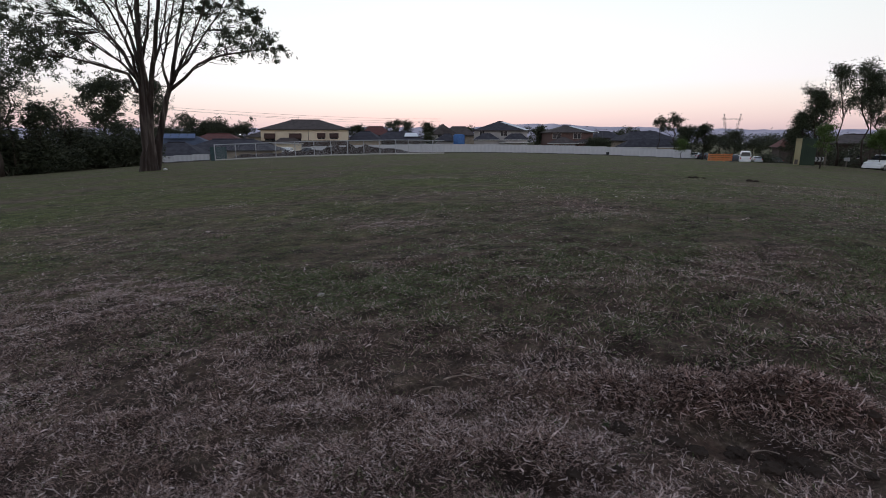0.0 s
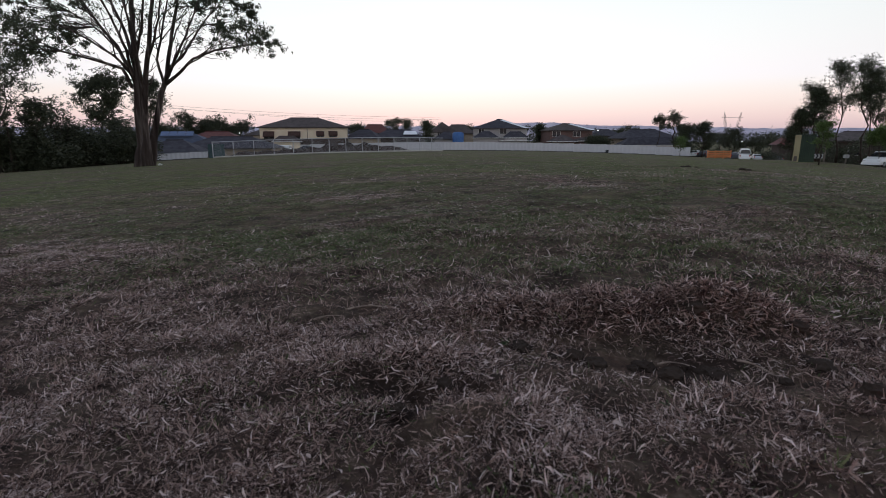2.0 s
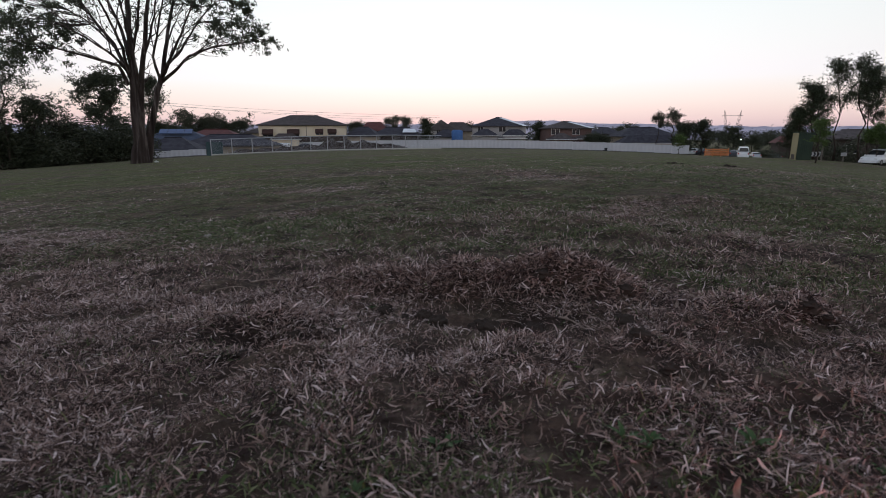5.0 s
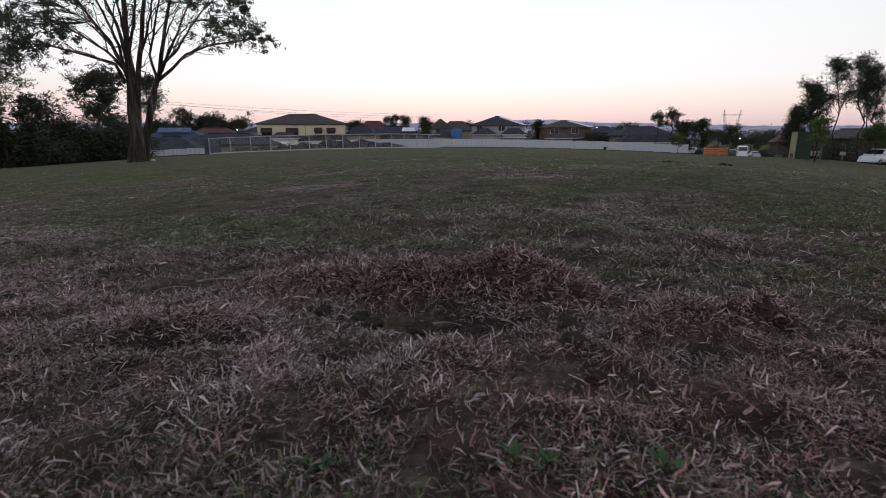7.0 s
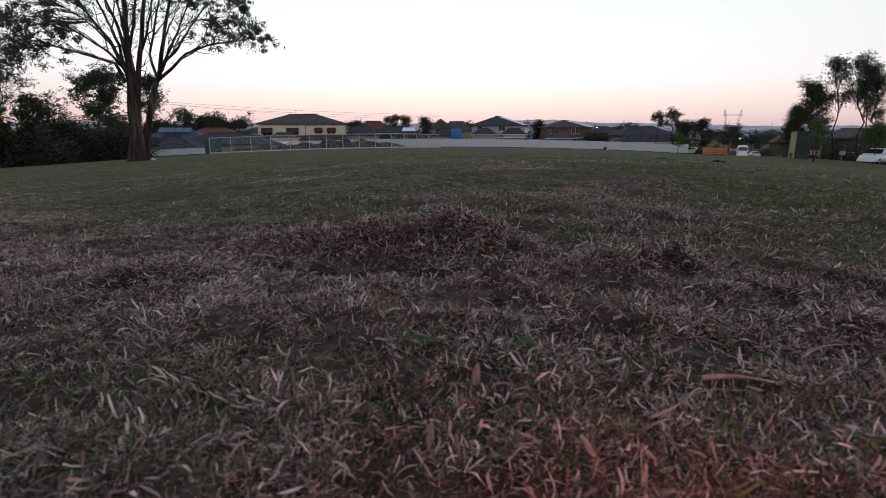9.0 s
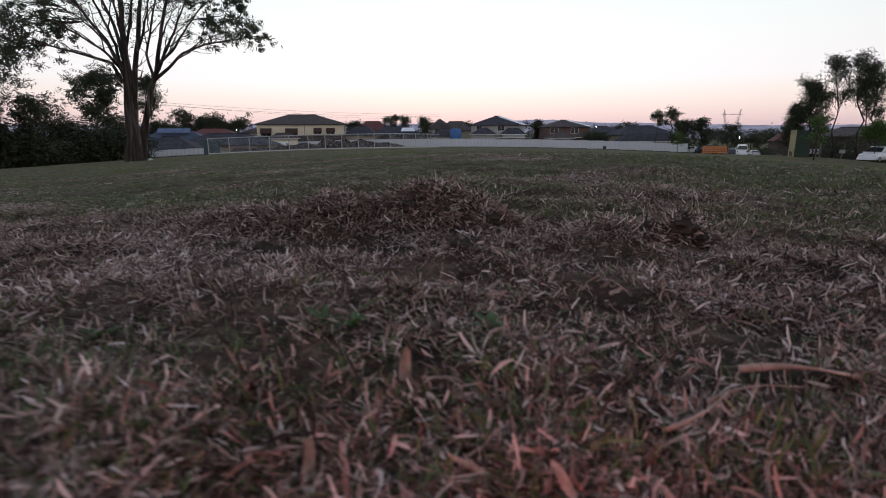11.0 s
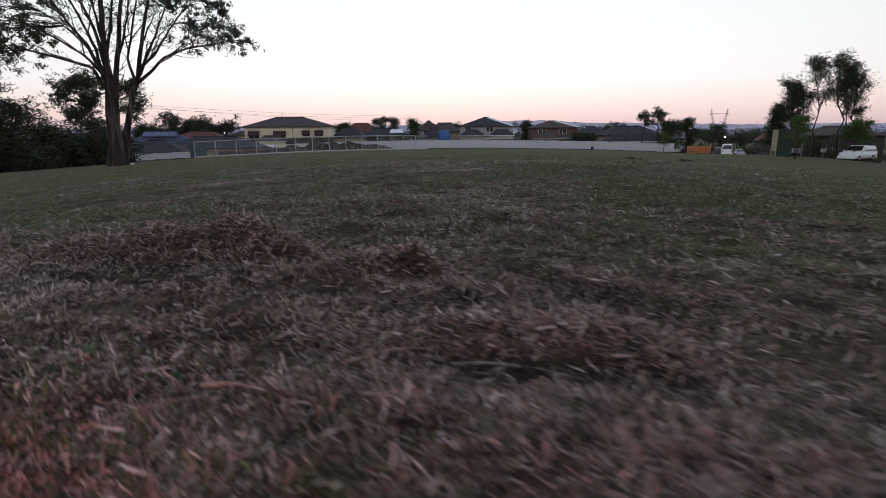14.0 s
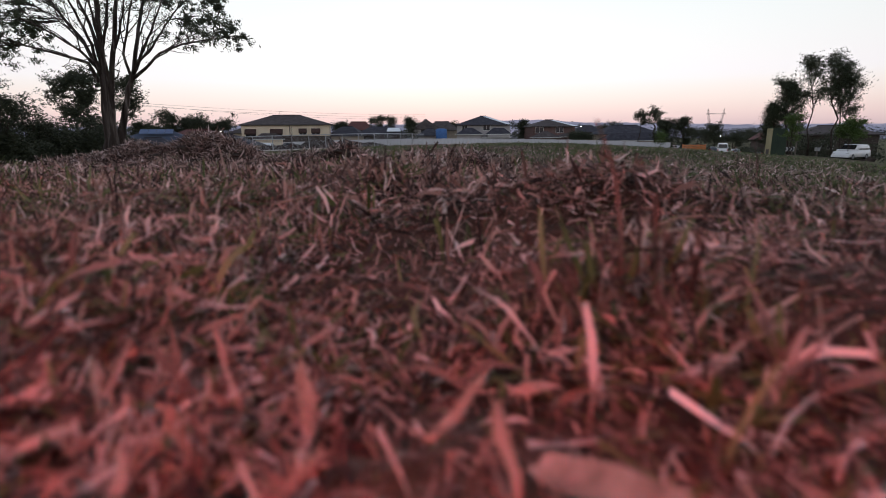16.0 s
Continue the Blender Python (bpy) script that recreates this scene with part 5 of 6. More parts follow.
def soil_mound(label, x, y, w, d, h, seed):
    n, m = 36, 20
    v, f = [], []
    for j in range(m + 1):
        for i in range(n + 1):
            u, t = -1 + 2 * i / n, -1 + 2 * j / m
            k = max(0.0, 1 - (u * u + t * t)) ** 0.8
            px_, py_ = x + u * w / 2, y + t * d / 2
            bump = float(fbm(np.array([px_ * 0.9]), np.array([py_ * 0.9]), seed, 4)[0])
            v.append((u * w / 2, t * d / 2, h * k * (0.45 + 1.1 * bump) - 0.12 + gz(px_, py_) - gz(x, y)))
    for j in range(m):
        for i in range(n):
            a = j * (n + 1) + i
            f.append((a, a + 1, a + n + 2, a + n + 1))
    return thing("soil_mound", label, "soil mound", (x, y, gz(x, y)), group="dirt heaps on the plot", data=mesh_of("soil_mound", v, f, DIRT, True))


for k, (px_, d_, w_, h_) in enumerate(((-15.89, 80, 7.5, 1.5), (-11.87, 81, 8.5, 1.35), (-19.06, 78, 8.0, 0.9), (-22.16, 77, 8.0, 0.9), (-25.65, 75, 7.0, 0.8), (-8.65, 84, 8.0, 0.9), (-28.12, 74, 5.0, 0.7))):
    soil_mound("dark heap of excavated soil behind the mesh fence", px_, d_, w_, 5.0, h_, 300 + k)

litter = thing("litter", "small white scrap of litter by the great tree", "litter", (-15.73, 28.6, gz(-15.73, 28.6)))
part("scrap", Soup().tube([(-0.12, 0, 0.02), (-0.06, 0.03, 0.05), (0.05, -0.02, 0.06), (0.12, 0.02, 0.03)], [0.02, 0.05, 0.05, 0.02], 6).mesh("scrap", PAPER, True), litter)


# ---- clods and sticks in the foreground ----
def clod(label, x, y, r, seed, mat=None, name="clod"):
    bm = bmesh.new()
    bmesh.ops.create_icosphere(bm, subdivisions=3, radius=r)
    for v in bm.verts:
        k = noise.noise(v.co * (2.2 / r) + Vector((seed, 0, 0))) * 0.45 + noise.noise(v.co * (6 / r)) * 0.18
        v.co *= 1 + k
        v.co.z *= 0.6
    me = bpy.data.meshes.new(name)
    bm.to_mesh(me)
    bm.free()
    me.materials.append(mat or SOIL)
    return thing(name, label, name, (x, y, gz(x, y) + 0.15 * r), group="stones in the turf" if mat else "clods of turned earth", data=me)


rng = random.Random(77)
for k in range(26):
    cx, cy = rng.gauss(0.22, 0.13), rng.gauss(0, 0.045)
    cy += 0.74 - 0.42 * (cx - 0.22)
    clod("dark crumbly clod of turned-up soil", cx, cy, rng.uniform(0.007, 0.02), k)
for cx, cy, r in ((0.74, 0.675, 0.022), (0.77, 0.665, 0.018), (0.70, 0.68, 0.018), (-0.20, 0.63, 0.013), (-0.13, 0.69, 0.014), (-0.05, 0.69, 0.012), (0.42, 0.47, 0.012), (0.88, 0.285, 0.012), (0.99, -0.125, 0.012), (0.33, 0.86, 0.02), (0.48, 0.80, 0.018)):
    clod("dark crumbly clod of turned-up soil", cx, cy, r, cx * 10)
for cx, cy, r in ((5.15, 11.0, 0.06), (6.03, 10.5, 0.07), (6.23, 10.6, 0.05), (5.13, 11.2, 0.05), (5.38, 11.1, 0.04)):
    clod("dark clod of soil lying on the turf", cx, cy, r, cx)

PEBBLE = surface("pale_stone", [(0.26, 0.23, 0.21), (0.40, 0.36, 0.33)], scale=60, rough=0.9, bump=0.3, bump_scale=200)
for cx, cy, r in ((-0.89, 2.03, 0.016), (0.95, 1.75, 0.010), (-0.35, 1.75, 0.009), (1.62, 1.5, 0.011), (-1.3, 1.9, 0.010)):
    clod("small pale stone lying in the turf", cx, cy, r, cx * 7, PEBBLE, "stone")


def stick(label, a, b, r, bend, mat):
    """A thin dry stick lying on the turf from a to b."""
    mid = ((a[0] + b[0]) / 2, (a[1] + b[1]) / 2)
    pts = []
    for k in range(9):
        t = k / 8
        x, y = a[0] + (b[0] - a[0]) * t - mid[0], a[1] + (b[1] - a[1]) * t + bend * math.sin(math.pi * t) - mid[1]
        pts.append((x, y, 0.004 * math.sin(2.5 * t + bend * 90)))
    s = Soup().tube(pts, [r * (0.7 + 0.3 * math.sin(1 + 5 * k / 8)) for k in range(9)], 7)
    return thing("stick", label, "stick", (*mid, gz(*mid) + 0.012), group="dry sticks in the grass", data=s.mesh("stick", mat, True))


STALK = surface("dry_stalk", [(0.14, 0.10, 0.08), (0.27, 0.20, 0.165), (0.40, 0.32, 0.27)], scale=60, rough=0.8)
stick("pale brown dry stick lying in the grass", (0.572, 0.229), (0.636, 0.216), 0.0026, 0.003, STALK)
stick("thin curved dry stalk", (0.535, 0.196), (0.60, 0.212), 0.0013, 0.004, STALK)
stick("short white dry stalk", (0.735, 0.180), (0.765, 0.177), 0.0016, 0.002, STALK)
stick("thin pale dry stalk", (0.50, 0.17), (0.55, 0.20), 0.0014, -0.006, STALK)
stick("thin dry stalk beside the landing spot", (0.83, -0.12), (0.875, -0.08), 0.0008, 0.004, STALK)
stick("thin pale dry stalk", (1.02, -0.17), (1.06, -0.175), 0.0007, 0.003, STALK)
stick("long thin dry stalk", (1.03, -0.16), (1.11, -0.12), 0.0007, 0.012, STALK)
stick("thin pale curved stalk on bare soil", (0.335, 0.725), (0.365, 0.68), 0.0022, 0.006, STALK)
stick("thin pale stalk standing on the soil's edge", (0.22, 0.75), (0.27, 0.745), 0.0018, 0.004, STALK)
stick("thin pale forked twig on the turf", (-0.36, 1.10), (-0.27, 1.13), 0.0024, 0.008, STALK)
stick("thin pale forked twig on the turf", (-0.31, 1.13), (-0.26, 1.09), 0.0020, -0.006, STALK)
stick("thin pale curved twig on the turf", (-0.42, 1.04), (-0.36, 1.07), 0.0020, 0.008, STALK)
stick("long thin dry stalk", (0.69, 0.27), (0.78, 0.31), 0.0014, 0.008, STALK)
stick("long thin bent stalk over the dark scrape", (0.80, 0.29), (0.93, 0.26), 0.0014, 0.010, STALK)


def dry_leaf(label, x, y, length, width, rz, tilt, seed, mat, name="dry_leaf", lift=0.01, blunt=0.45):
    """A broad withered leaf: pointed, cupped along its rib and curled at the tip."""
    rng = random.Random(seed)
    n, v, f = 8, [], []
    curl = rng.uniform(0.2, 1.0)
    for k in range(n + 1):
        t = k / n
        w = width / 2 * math.sin(math.pi * min(1, 0.12 + t * 0.88)) ** blunt * (1.02 - t * 0.15)
        z = length * curl * 0.35 * t * t + 0.0006 * math.sin(9 * t + seed)
        for u in (-1, 0, 1):
            v.append((length * (t - 0.5), u * w, z + abs(u) * w * 0.45))
    for k in range(n):
        for u in (0, 1):
            a = 3 * k + u
            f.append((a, a + 1, a + 4, a + 3))
    top = len(v)
    v += [(p[0], p[1], p[2] - 0.0005) for p in v]
    f += [tuple(top + i for i in q[::-1]) for q in f[: 2 * n]]
    ob = thing(name, label, "leaf", (x, y, gz(x, y) + lift), rz, group="withered leaves", data=mesh_of(name, v, f, mat, True))
    ob.rotation_euler = (radians(rng.uniform(-25, 25)), radians(-tilt), radians(rz))
    return ob


PALE_LEAF = surface("withered_leaf", [(0.16, 0.11, 0.085), (0.31, 0.235, 0.19), (0.46, 0.37, 0.31)], scale=140, rough=0.75, translucent=0.2)
LEAVES = ((0.948, -0.335, 0.046, 0.014, -60, 10), (0.890, -0.300, 0.020, 0.007, 115, 40), (0.874, -0.335, 0.018, 0.006, 15, 12), (0.865, -0.27, 0.030, 0.005, 50, 30),
          (0.925, -0.31, 0.024, 0.005, 40, 20), (0.828, -0.069, 0.014, 0.012, 100, 60), (0.785, -0.02, 0.016, 0.006, 30, 35), (0.99, -0.06, 0.03, 0.006, 140, 30), (0.905, 0.05, 0.02, 0.006, 60, 30),
          (0.366, 0.226, 0.026, 0.012, 80, 65), (0.328, 0.150, 0.026, 0.010, 70, 60), (0.44, 0.13, 0.022, 0.008, 120, 30), (0.47, 0.10, 0.02, 0.006, 60, 45), (0.40, 0.14, 0.026, 0.006, 160, 15),
          (0.58, 0.30, 0.024, 0.007, 10, 15), (0.547, 0.381, 0.02, 0.008, 30, 10), (0.494, 0.41, 0.022, 0.006, 60, 20), (0.119, 0.463, 0.024, 0.007, 130, 15), (0.023, 0.242, 0.016, 0.010, 100, 55),
          (-0.008, 0.309, 0.018, 0.008, 70, 45), (-0.175, 0.191, 0.03, 0.007, 110, 30), (0.44, 0.42, 0.022, 0.005, 50, 10), (0.45, 1.0, 0.018, 0.010, 20, 20), (0.56, 0.76, 0.016, 0.010, 70, 25),
          (0.60, 0.78, 0.018, 0.008, 140, 20), (0.46, 0.79, 0.018, 0.010, 100, 60), (0.09, 0.60, 0.02, 0.005, 30, 10), (0.66, 0.45, 0.02, 0.006, 95, 15))
for k, (lx, ly, ll, lw, la, lt) in enumerate(LEAVES):
    dry_leaf("pale withered leaf curled among the grass", lx, ly, ll * 0.8, lw * 0.6, la, lt, 500 + k, PALE_LEAF)


def weed(x, y, n, size, seed):
    """A small green rosette weed: broad leaves that rise from one root."""
    rng = random.Random(seed)
    w = thing("weed", "small broad-leaved green weed in the dry turf", "weed", (x, y, gz(x, y)), group="weeds in the turf")
    for k in range(n):
        a, ln, up = 6.28 * k / n + rng.uniform(-0.4, 0.4), size * rng.uniform(0.7, 1.2), rng.uniform(0.5, 1.2)
        v, f = [], []
        for i in range(6):
            t = i / 5
            r, z = ln * t * math.cos(up * (1 - 0.5 * t)), ln * t * math.sin(up * (1 - 0.5 * t)) + 0.002
            hw = size * 0.13 * math.sin(math.pi * (0.1 + 0.9 * t)) + 0.0003
            for u in (-1, 0, 1):
                v.append((r * math.cos(a) - u * hw * math.sin(a), r * math.sin(a) + u * hw * math.cos(a), z + abs(u) * hw * 0.4))
        for i in range(5):
            f += [(3 * i, 3 * i + 1, 3 * i + 4, 3 * i + 3), (3 * i + 1, 3 * i + 2, 3 * i + 5, 3 * i + 4)]
        part("leaf", mesh_of("leaf", v, f, WEED, True), w)


WEED = surface("weed_leaf", [(0.035, 0.07, 0.02), (0.06, 0.11, 0.03)], scale=40, rough=0.5, translucent=0.25)
WEEDS = ((0.426, 0.295, 5, 0.036), (0.126, 0.311, 6, 0.034), (0.30, 0.30, 5, 0.028), (0.53, 0.27, 6, 0.022), (0.323, 0.294, 7, 0.026), (-0.18, 0.275, 7, 0.026), (0.05, 0.24, 6, 0.022),
         (0.72, 0.34, 5, 0.026), (0.80, 0.20, 6, 0.022), (0.66, 0.35, 4, 0.024), (0.16, 0.58, 5, 0.018), (-0.02, 0.86, 6, 0.022))
for k, (wx, wy, n_, sz) in enumerate(WEEDS):
    weed(wx, wy, n_, sz * 0.65, 700 + k)


# ---- grass: blades are real geometry, dense where the camera comes close ----
def swirl(x, y, rs):
    """Which way each blade lies: neighbours are matted together, with many strays."""
    return 14.0 * fbm(x * 5, y * 5, 83, 3) + rs.normal(0, 2.2, len(x))


def seen(x, y):
    """The part of the hilltop that the walk looks over."""
    return (x > -0.50 - 1.02 * (y + 0.08)) & (x < 1.08 + 0.98 * (y + 0.40)) & (y > -0.40)


def blades(x, y, length, width, lean0, lean1, rs, three=True, lift=0.0):
    """Bent blades rooted at x, y: corners and triangles. lean: from upright, in radians, at the root and the tip."""
    n = len(x)
    z = ground_z(x, y) - 0.004 + lift
    az = swirl(x, y, rs)
    az1 = az + rs.normal(0, 0.5, n)
    d0 = np.stack([np.sin(lean0) * np.cos(az), np.sin(lean0) * np.sin(az), np.cos(lean0)], -1)
    d1 = np.stack([np.sin(lean1) * np.cos(az1), np.sin(lean1) * np.sin(az1), np.cos(lean1)], -1)
    base = np.stack([x, y, z], -1)
    mid = base + d0 * (length * 0.5)[:, None]
    tip = mid + d1 * (length * 0.5)[:, None]
    tw = az + np.pi / 2 + rs.normal(0, 0.6, n)
    side = np.stack([np.cos(tw), np.sin(tw), rs.normal(0, 0.35, n)], -1) * (width / 2)[:, None]
    if three:       # cut blades: narrow at the root, blunt at the tip
        end = side * rs.uniform(0.1, 0.9, n)[:, None]
        v = np.stack([base, mid + side, mid - side, tip + end, tip - end], 1).reshape(-1, 3)
        i = 5 * np.arange(n)
        t = np.concatenate([np.stack([i, i + 1, i + 2], -1), np.stack([i + 2, i + 1, i + 3], -1), np.stack([i + 2, i + 3, i + 4], -1)])
    else:
        v = np.stack([base - side, base + side, tip], 1).reshape(-1, 3)
        i = 3 * np.arange(n)
        t = np.stack([i, i + 1, i + 2], -1)
    return v, t


def curled(x, y, length, width, lean, bend, rs, lift=0.0):
    """Longer bent blades of three joints that droop as they go, for the turf close to the eye."""
    n = len(x)
    p = np.stack([x, y, ground_z(x, y) - 0.004 + lift], -1)
    az = rs.uniform(0, 2 * np.pi, n)
    tw = az + np.pi / 2 + rs.normal(0, 0.7, n)
    side = np.stack([np.cos(tw), np.sin(tw), rs.normal(0, 0.4, n)], -1) * (width / 2)[:, None]
    rows = [p]
    for k, (w, s) in enumerate(((0.9, 0.36), (1.0, 0.34), (0.5, 0.30))):
        a = lean + bend * k / 2
        az = az + rs.normal(0, 0.35, n)
        p = p + np.stack([np.sin(a) * np.cos(az), np.sin(a) * np.sin(az), np.cos(a)], -1) * (length * s)[:, None]
        edge = side * w + np.stack([np.zeros(n), np.zeros(n), rs.normal(0, 0.22, n) * width], -1)
        rows += [p - edge, p + edge]
    v = np.stack(rows, 1).reshape(-1, 3)
    i = 7 * np.arange(n)
    t = [np.stack([i + a, i + b, i + c], -1) for a, b, c in ((0, 2, 1), (1, 2, 4), (1, 4, 3), (3, 4, 6), (3, 6, 5))]
    return v, np.concatenate(t)


def greenness(x, y):
    """Where the turf is still green: little on the worn hilltop, more beyond its edge and further out, in patches."""
    edge = np.interp(x, [-2.2, -1.2, -0.5, 0.0, 0.45, 0.7, 1.0], [2.9, 2.1, 1.5, 1.15, 1.0, 0.76, 0.62])
    beyond = smooth(-0.12, 0.3, y - edge)
    g = (fbm(x * 1.6 + 5, y * 1.6, 51, 4) - 0.5) * (0.9 + 0.9 * beyond) + (fbm(x * 0.4, y * 0.4 + 3, 57, 3) - 0.5) * 0.9 - 0.11
    g = g + 0.46 * beyond + 0.16 * smooth(4, 12, np.hypot(x, y)) + 0.30 * smooth(2.0, 9.0, -x) * smooth(4.0, 12.0, y)
    g = g + 0.28 * smooth(0.95, 1.3, x) * smooth(-0.2, 0.2, y) + 0.26 * heap(x, y, -0.15, 0.22, 0.45, 0.12) + 0.25 * heap(x, y, 1.0, -0.29, 0.06, 0.06) + 0.12 * heap(x, y, 0.7, 0.0, 0.2, 0.3)
    return g - 0.6 * heap(x, y, 6.5, 8.8, 4.0, 2.0) - 0.35 * heap(x, y, -7.0, 24.0, 7.0, 3.0) - 0.3 * heap(x, y, 1.5, 6.5, 3.0, 1.6)


def wash(x, y):
    """Pale worn drifts of straw."""
    return 0.18 * heap(x, y, -0.75, 1.05, 0.26, 0.40, -0.4) + 0.4 * heap(x, y, -2.0, 2.4, 0.8, 0.3) + 0.3 * heap(x, y, -0.45, 1.9, 0.4, 0.25) + 0.25 * heap(x, y, 0.1, 2.9, 0.7, 0.2) + 0.15 * heap(x, y, 0.25, 0.48, 0.3, 0.1) - 0.3 * heap(x, y, 1.25, -0.12, 0.25, 0.2)


def bare(x, y):
    """Bare soil: the hollow before the heap, and smaller holes and scrapes."""
    b = 1.5 * heap(x, y, 0.21, 0.745, 0.25, 0.105, -0.42) + 0.9 * (heap(x, y, -0.195, 0.585, 0.05, 0.035) + heap(x, y, -0.17, 0.665, 0.04, 0.03) + heap(x, y, -0.08, 0.66, 0.04, 0.03))
    b = b + 0.5 * heap(x, y, 0.41, 0.44, 0.10, 0.04, -0.35) + 0.5 * heap(x, y, 0.63, 0.59, 0.08, 0.035) + 0.9 * heap(x, y, 0.86, 0.27, 0.12, 0.03, -0.25) + 0.9 * heap(x, y, 1.0, -0.15, 0.11, 0.045) + 0.5 * heap(x, y, 1.15, -0.22, 0.08, 0.05)
    return np.clip(b + 0.8 * heap(x, y, 0.725, 0.64, 0.05, 0.025) + 0.5 * heap(x, y, 0.45, 0.80, 0.10, 0.025, -0.4), 0, 1)


def wedge(n, rs, r0, r1, half, power=1.0, cx=0.3, cy=-0.2):
    """Points in a ring sector that opens ahead of the hilltop."""
    r = r0 + (r1 - r0) * rs.rand(n) ** power
    a = rs.uniform(-half, half, n)
    return cx + r * np.sin(a), cy + r * np.cos(a)


def collect(name, label, mat, sets):
    off, vs, ts = 0, [], []
    for v, t in sets:
        vs.append(v)
        ts.append(t + off)
        off += len(v)
    return thing(name, label, "grass", kind="stuff", data=tri_mesh(name, np.concatenate(vs), np.concatenate(ts), mat))


def field_of_grass():
    rs = np.random.RandomState(5)
    straw, dead, green = [], [], []

    def sow(x, y, scale, stand, clumpy=1.0):
        """The turf further out: short blades, wider with distance."""
        g, b = greenness(x, y), bare(x, y)
        tuft = fbm(x * 7 / scale ** 0.5, y * 7 / scale ** 0.5, 71, 3)
        keep = rs.rand(len(x)) < np.clip(0.80 + clumpy * 4.0 * (tuft - 0.5), 0.18, 1) * (1 - 0.88 * b)
        x, y, g, tuft = x[keep], y[keep], g[keep], tuft[keep]
        is_green = rs.rand(len(x)) < np.clip(0.08 + 1.5 * g - wash(x, y), 0.03, 0.8)
        pale = 0.5 + 1.8 * (fbm(x * 1.3, y * 1.3, 75, 4) - 0.5) + wash(x, y)
        is_straw = ~is_green & (rs.rand(len(x)) < np.clip(0.36 + 2.0 * (pale - 0.5) - 0.06 * smooth(1.5, 5, np.hypot(x, y)), 0.05, 0.85))
        for sel, to, lo, hi, w0, w1, l0, l1 in ((is_green, green, 0.010, 0.030, 0.0011, 0.0026, 0.8, 1.5), (is_straw, straw, 0.008, 0.030, 0.0009, 0.0024, 1.3, 1.7), (~is_green & ~is_straw, dead, 0.008, 0.030, 0.0010, 0.0027, 1.1, 1.7)):
            k = int(sel.sum())
            ln = rs.uniform(lo, hi, k) * scale ** 0.6 * stand
            wd = rs.uniform(w0, w1, k) * scale
            a = np.clip(rs.uniform(l0, l1, k) + 0.35, 0, 1.5)
            to.append(blades(x[sel], y[sel], ln, wd, a, np.clip(a + rs.normal(0.15, 0.45, k), 0, 2.0), rs, False, rs.uniform(0.001, 0.006, k) + 0.010 * tuft[sel]))

    def litter(n, x0, x1, y0, y1, lo, hi, w0, w1, kind_="mat"):
        """Cut and withered blades that lie matted on the soil, gathered in clumps with dark gaps between them.
        mat: broad flat blades; crumbs: fine bits; strips: longer curled strips on top."""
        x, y = rs.uniform(x0, x1, n), rs.uniform(y0, y1, n)
        ok = seen(x, y)
        x, y = x[ok], y[ok]
        clump = fbm(x * 13, y * 13, 71, 3)
        drift = fbm(x * 3.5, y * 3.5, 75, 3)
        b = bare(x, y)
        keep = rs.rand(len(x)) < np.clip((1.0 if kind_ == "crumbs" else 0.72) + 3.6 * (clump - 0.5), np.where(y < 0.1, 0.4, 0.22), 1) * (1 - 0.88 * b)
        x, y, clump, drift = x[keep], y[keep], clump[keep], drift[keep]
        m = len(x)
        is_green = rs.rand(m) < np.clip(0.04 + 1.25 * greenness(x, y) - wash(x, y), 0.02, 0.78) * (0.5 if kind_ == "strips" else 1.0)
        share = {"mat": 0.14, "crumbs": 0.24, "strips": 0.43}[kind_]
        is_straw = ~is_green & (rs.rand(m) < np.clip(share + 0.7 * (drift - 0.5) + 0.8 * (clump - 0.5) + 0.6 * wash(x, y), 0.04, 0.9))
        for sel, to in ((is_green, green), (is_straw, straw), (~is_green & ~is_straw, dead)):
            k = int(sel.sum())
            ln, wd = rs.uniform(lo, hi, k), rs.uniform(w0, w1, k)
            lift = rs.uniform(0.001, 0.004, k) + 0.014 * np.clip(clump[sel] - 0.45, 0, 1)
            if kind_ == "strips":
                to.append(curled(x[sel], y[sel], ln, wd, rs.uniform(0.95, 1.65, k), rs.normal(0.25, 0.6, k), rs, lift + rs.uniform(0, 0.006, k)))
            elif kind_ == "mat":
                a = rs.uniform(0.95, 1.6, k)
                to.append(blades(x[sel], y[sel], ln, wd, a, np.clip(a + rs.normal(0.15, 0.5, k), 0, 2.2), rs, True, lift))
            else:
                a = rs.uniform(0.9, 1.6, k)
                to.append(blades(x[sel], y[sel], ln, wd, a, np.clip(a + rs.normal(0.1, 0.5, k), 0, 2.0), rs, False, lift + rs.uniform(0, 0.006, k)))

    def tussocks(n, k, x0, x1, y0, y1, lo, hi, w0, w1, upright=0.35):
        """Small tussocks: broad blades that fan out from common roots, each tussock brown, straw-pale or green."""
        cx, cy = rs.uniform(x0, x1, n), rs.uniform(y0, y1, n)
        keep = (rs.rand(n) > 1.2 * bare(cx, cy)) & seen(cx, cy) & (rs.rand(n) < np.clip(0.5 + 4 * (fbm(cx * 5, cy * 5, 87, 2) - 0.5), 0.08, 1))
        cx, cy = cx[keep], cy[keep]
        kind_ = rs.rand(len(cx)) - 1.3 * np.clip(greenness(cx, cy), -0.1, 0.6)
        for to, a0, a1 in ((green, -9, 0.10), (straw, 0.10, 0.28), (dead, 0.28, 9)):
            sel = (kind_ >= a0) & (kind_ < a1)
            c = int(sel.sum())
            m = c * k
            big = np.repeat(rs.uniform(0.65, 1.35, c), k)
            x, y = np.repeat(cx[sel], k) + rs.normal(0, 0.008, m) * big, np.repeat(cy[sel], k) + rs.normal(0, 0.008, m) * big
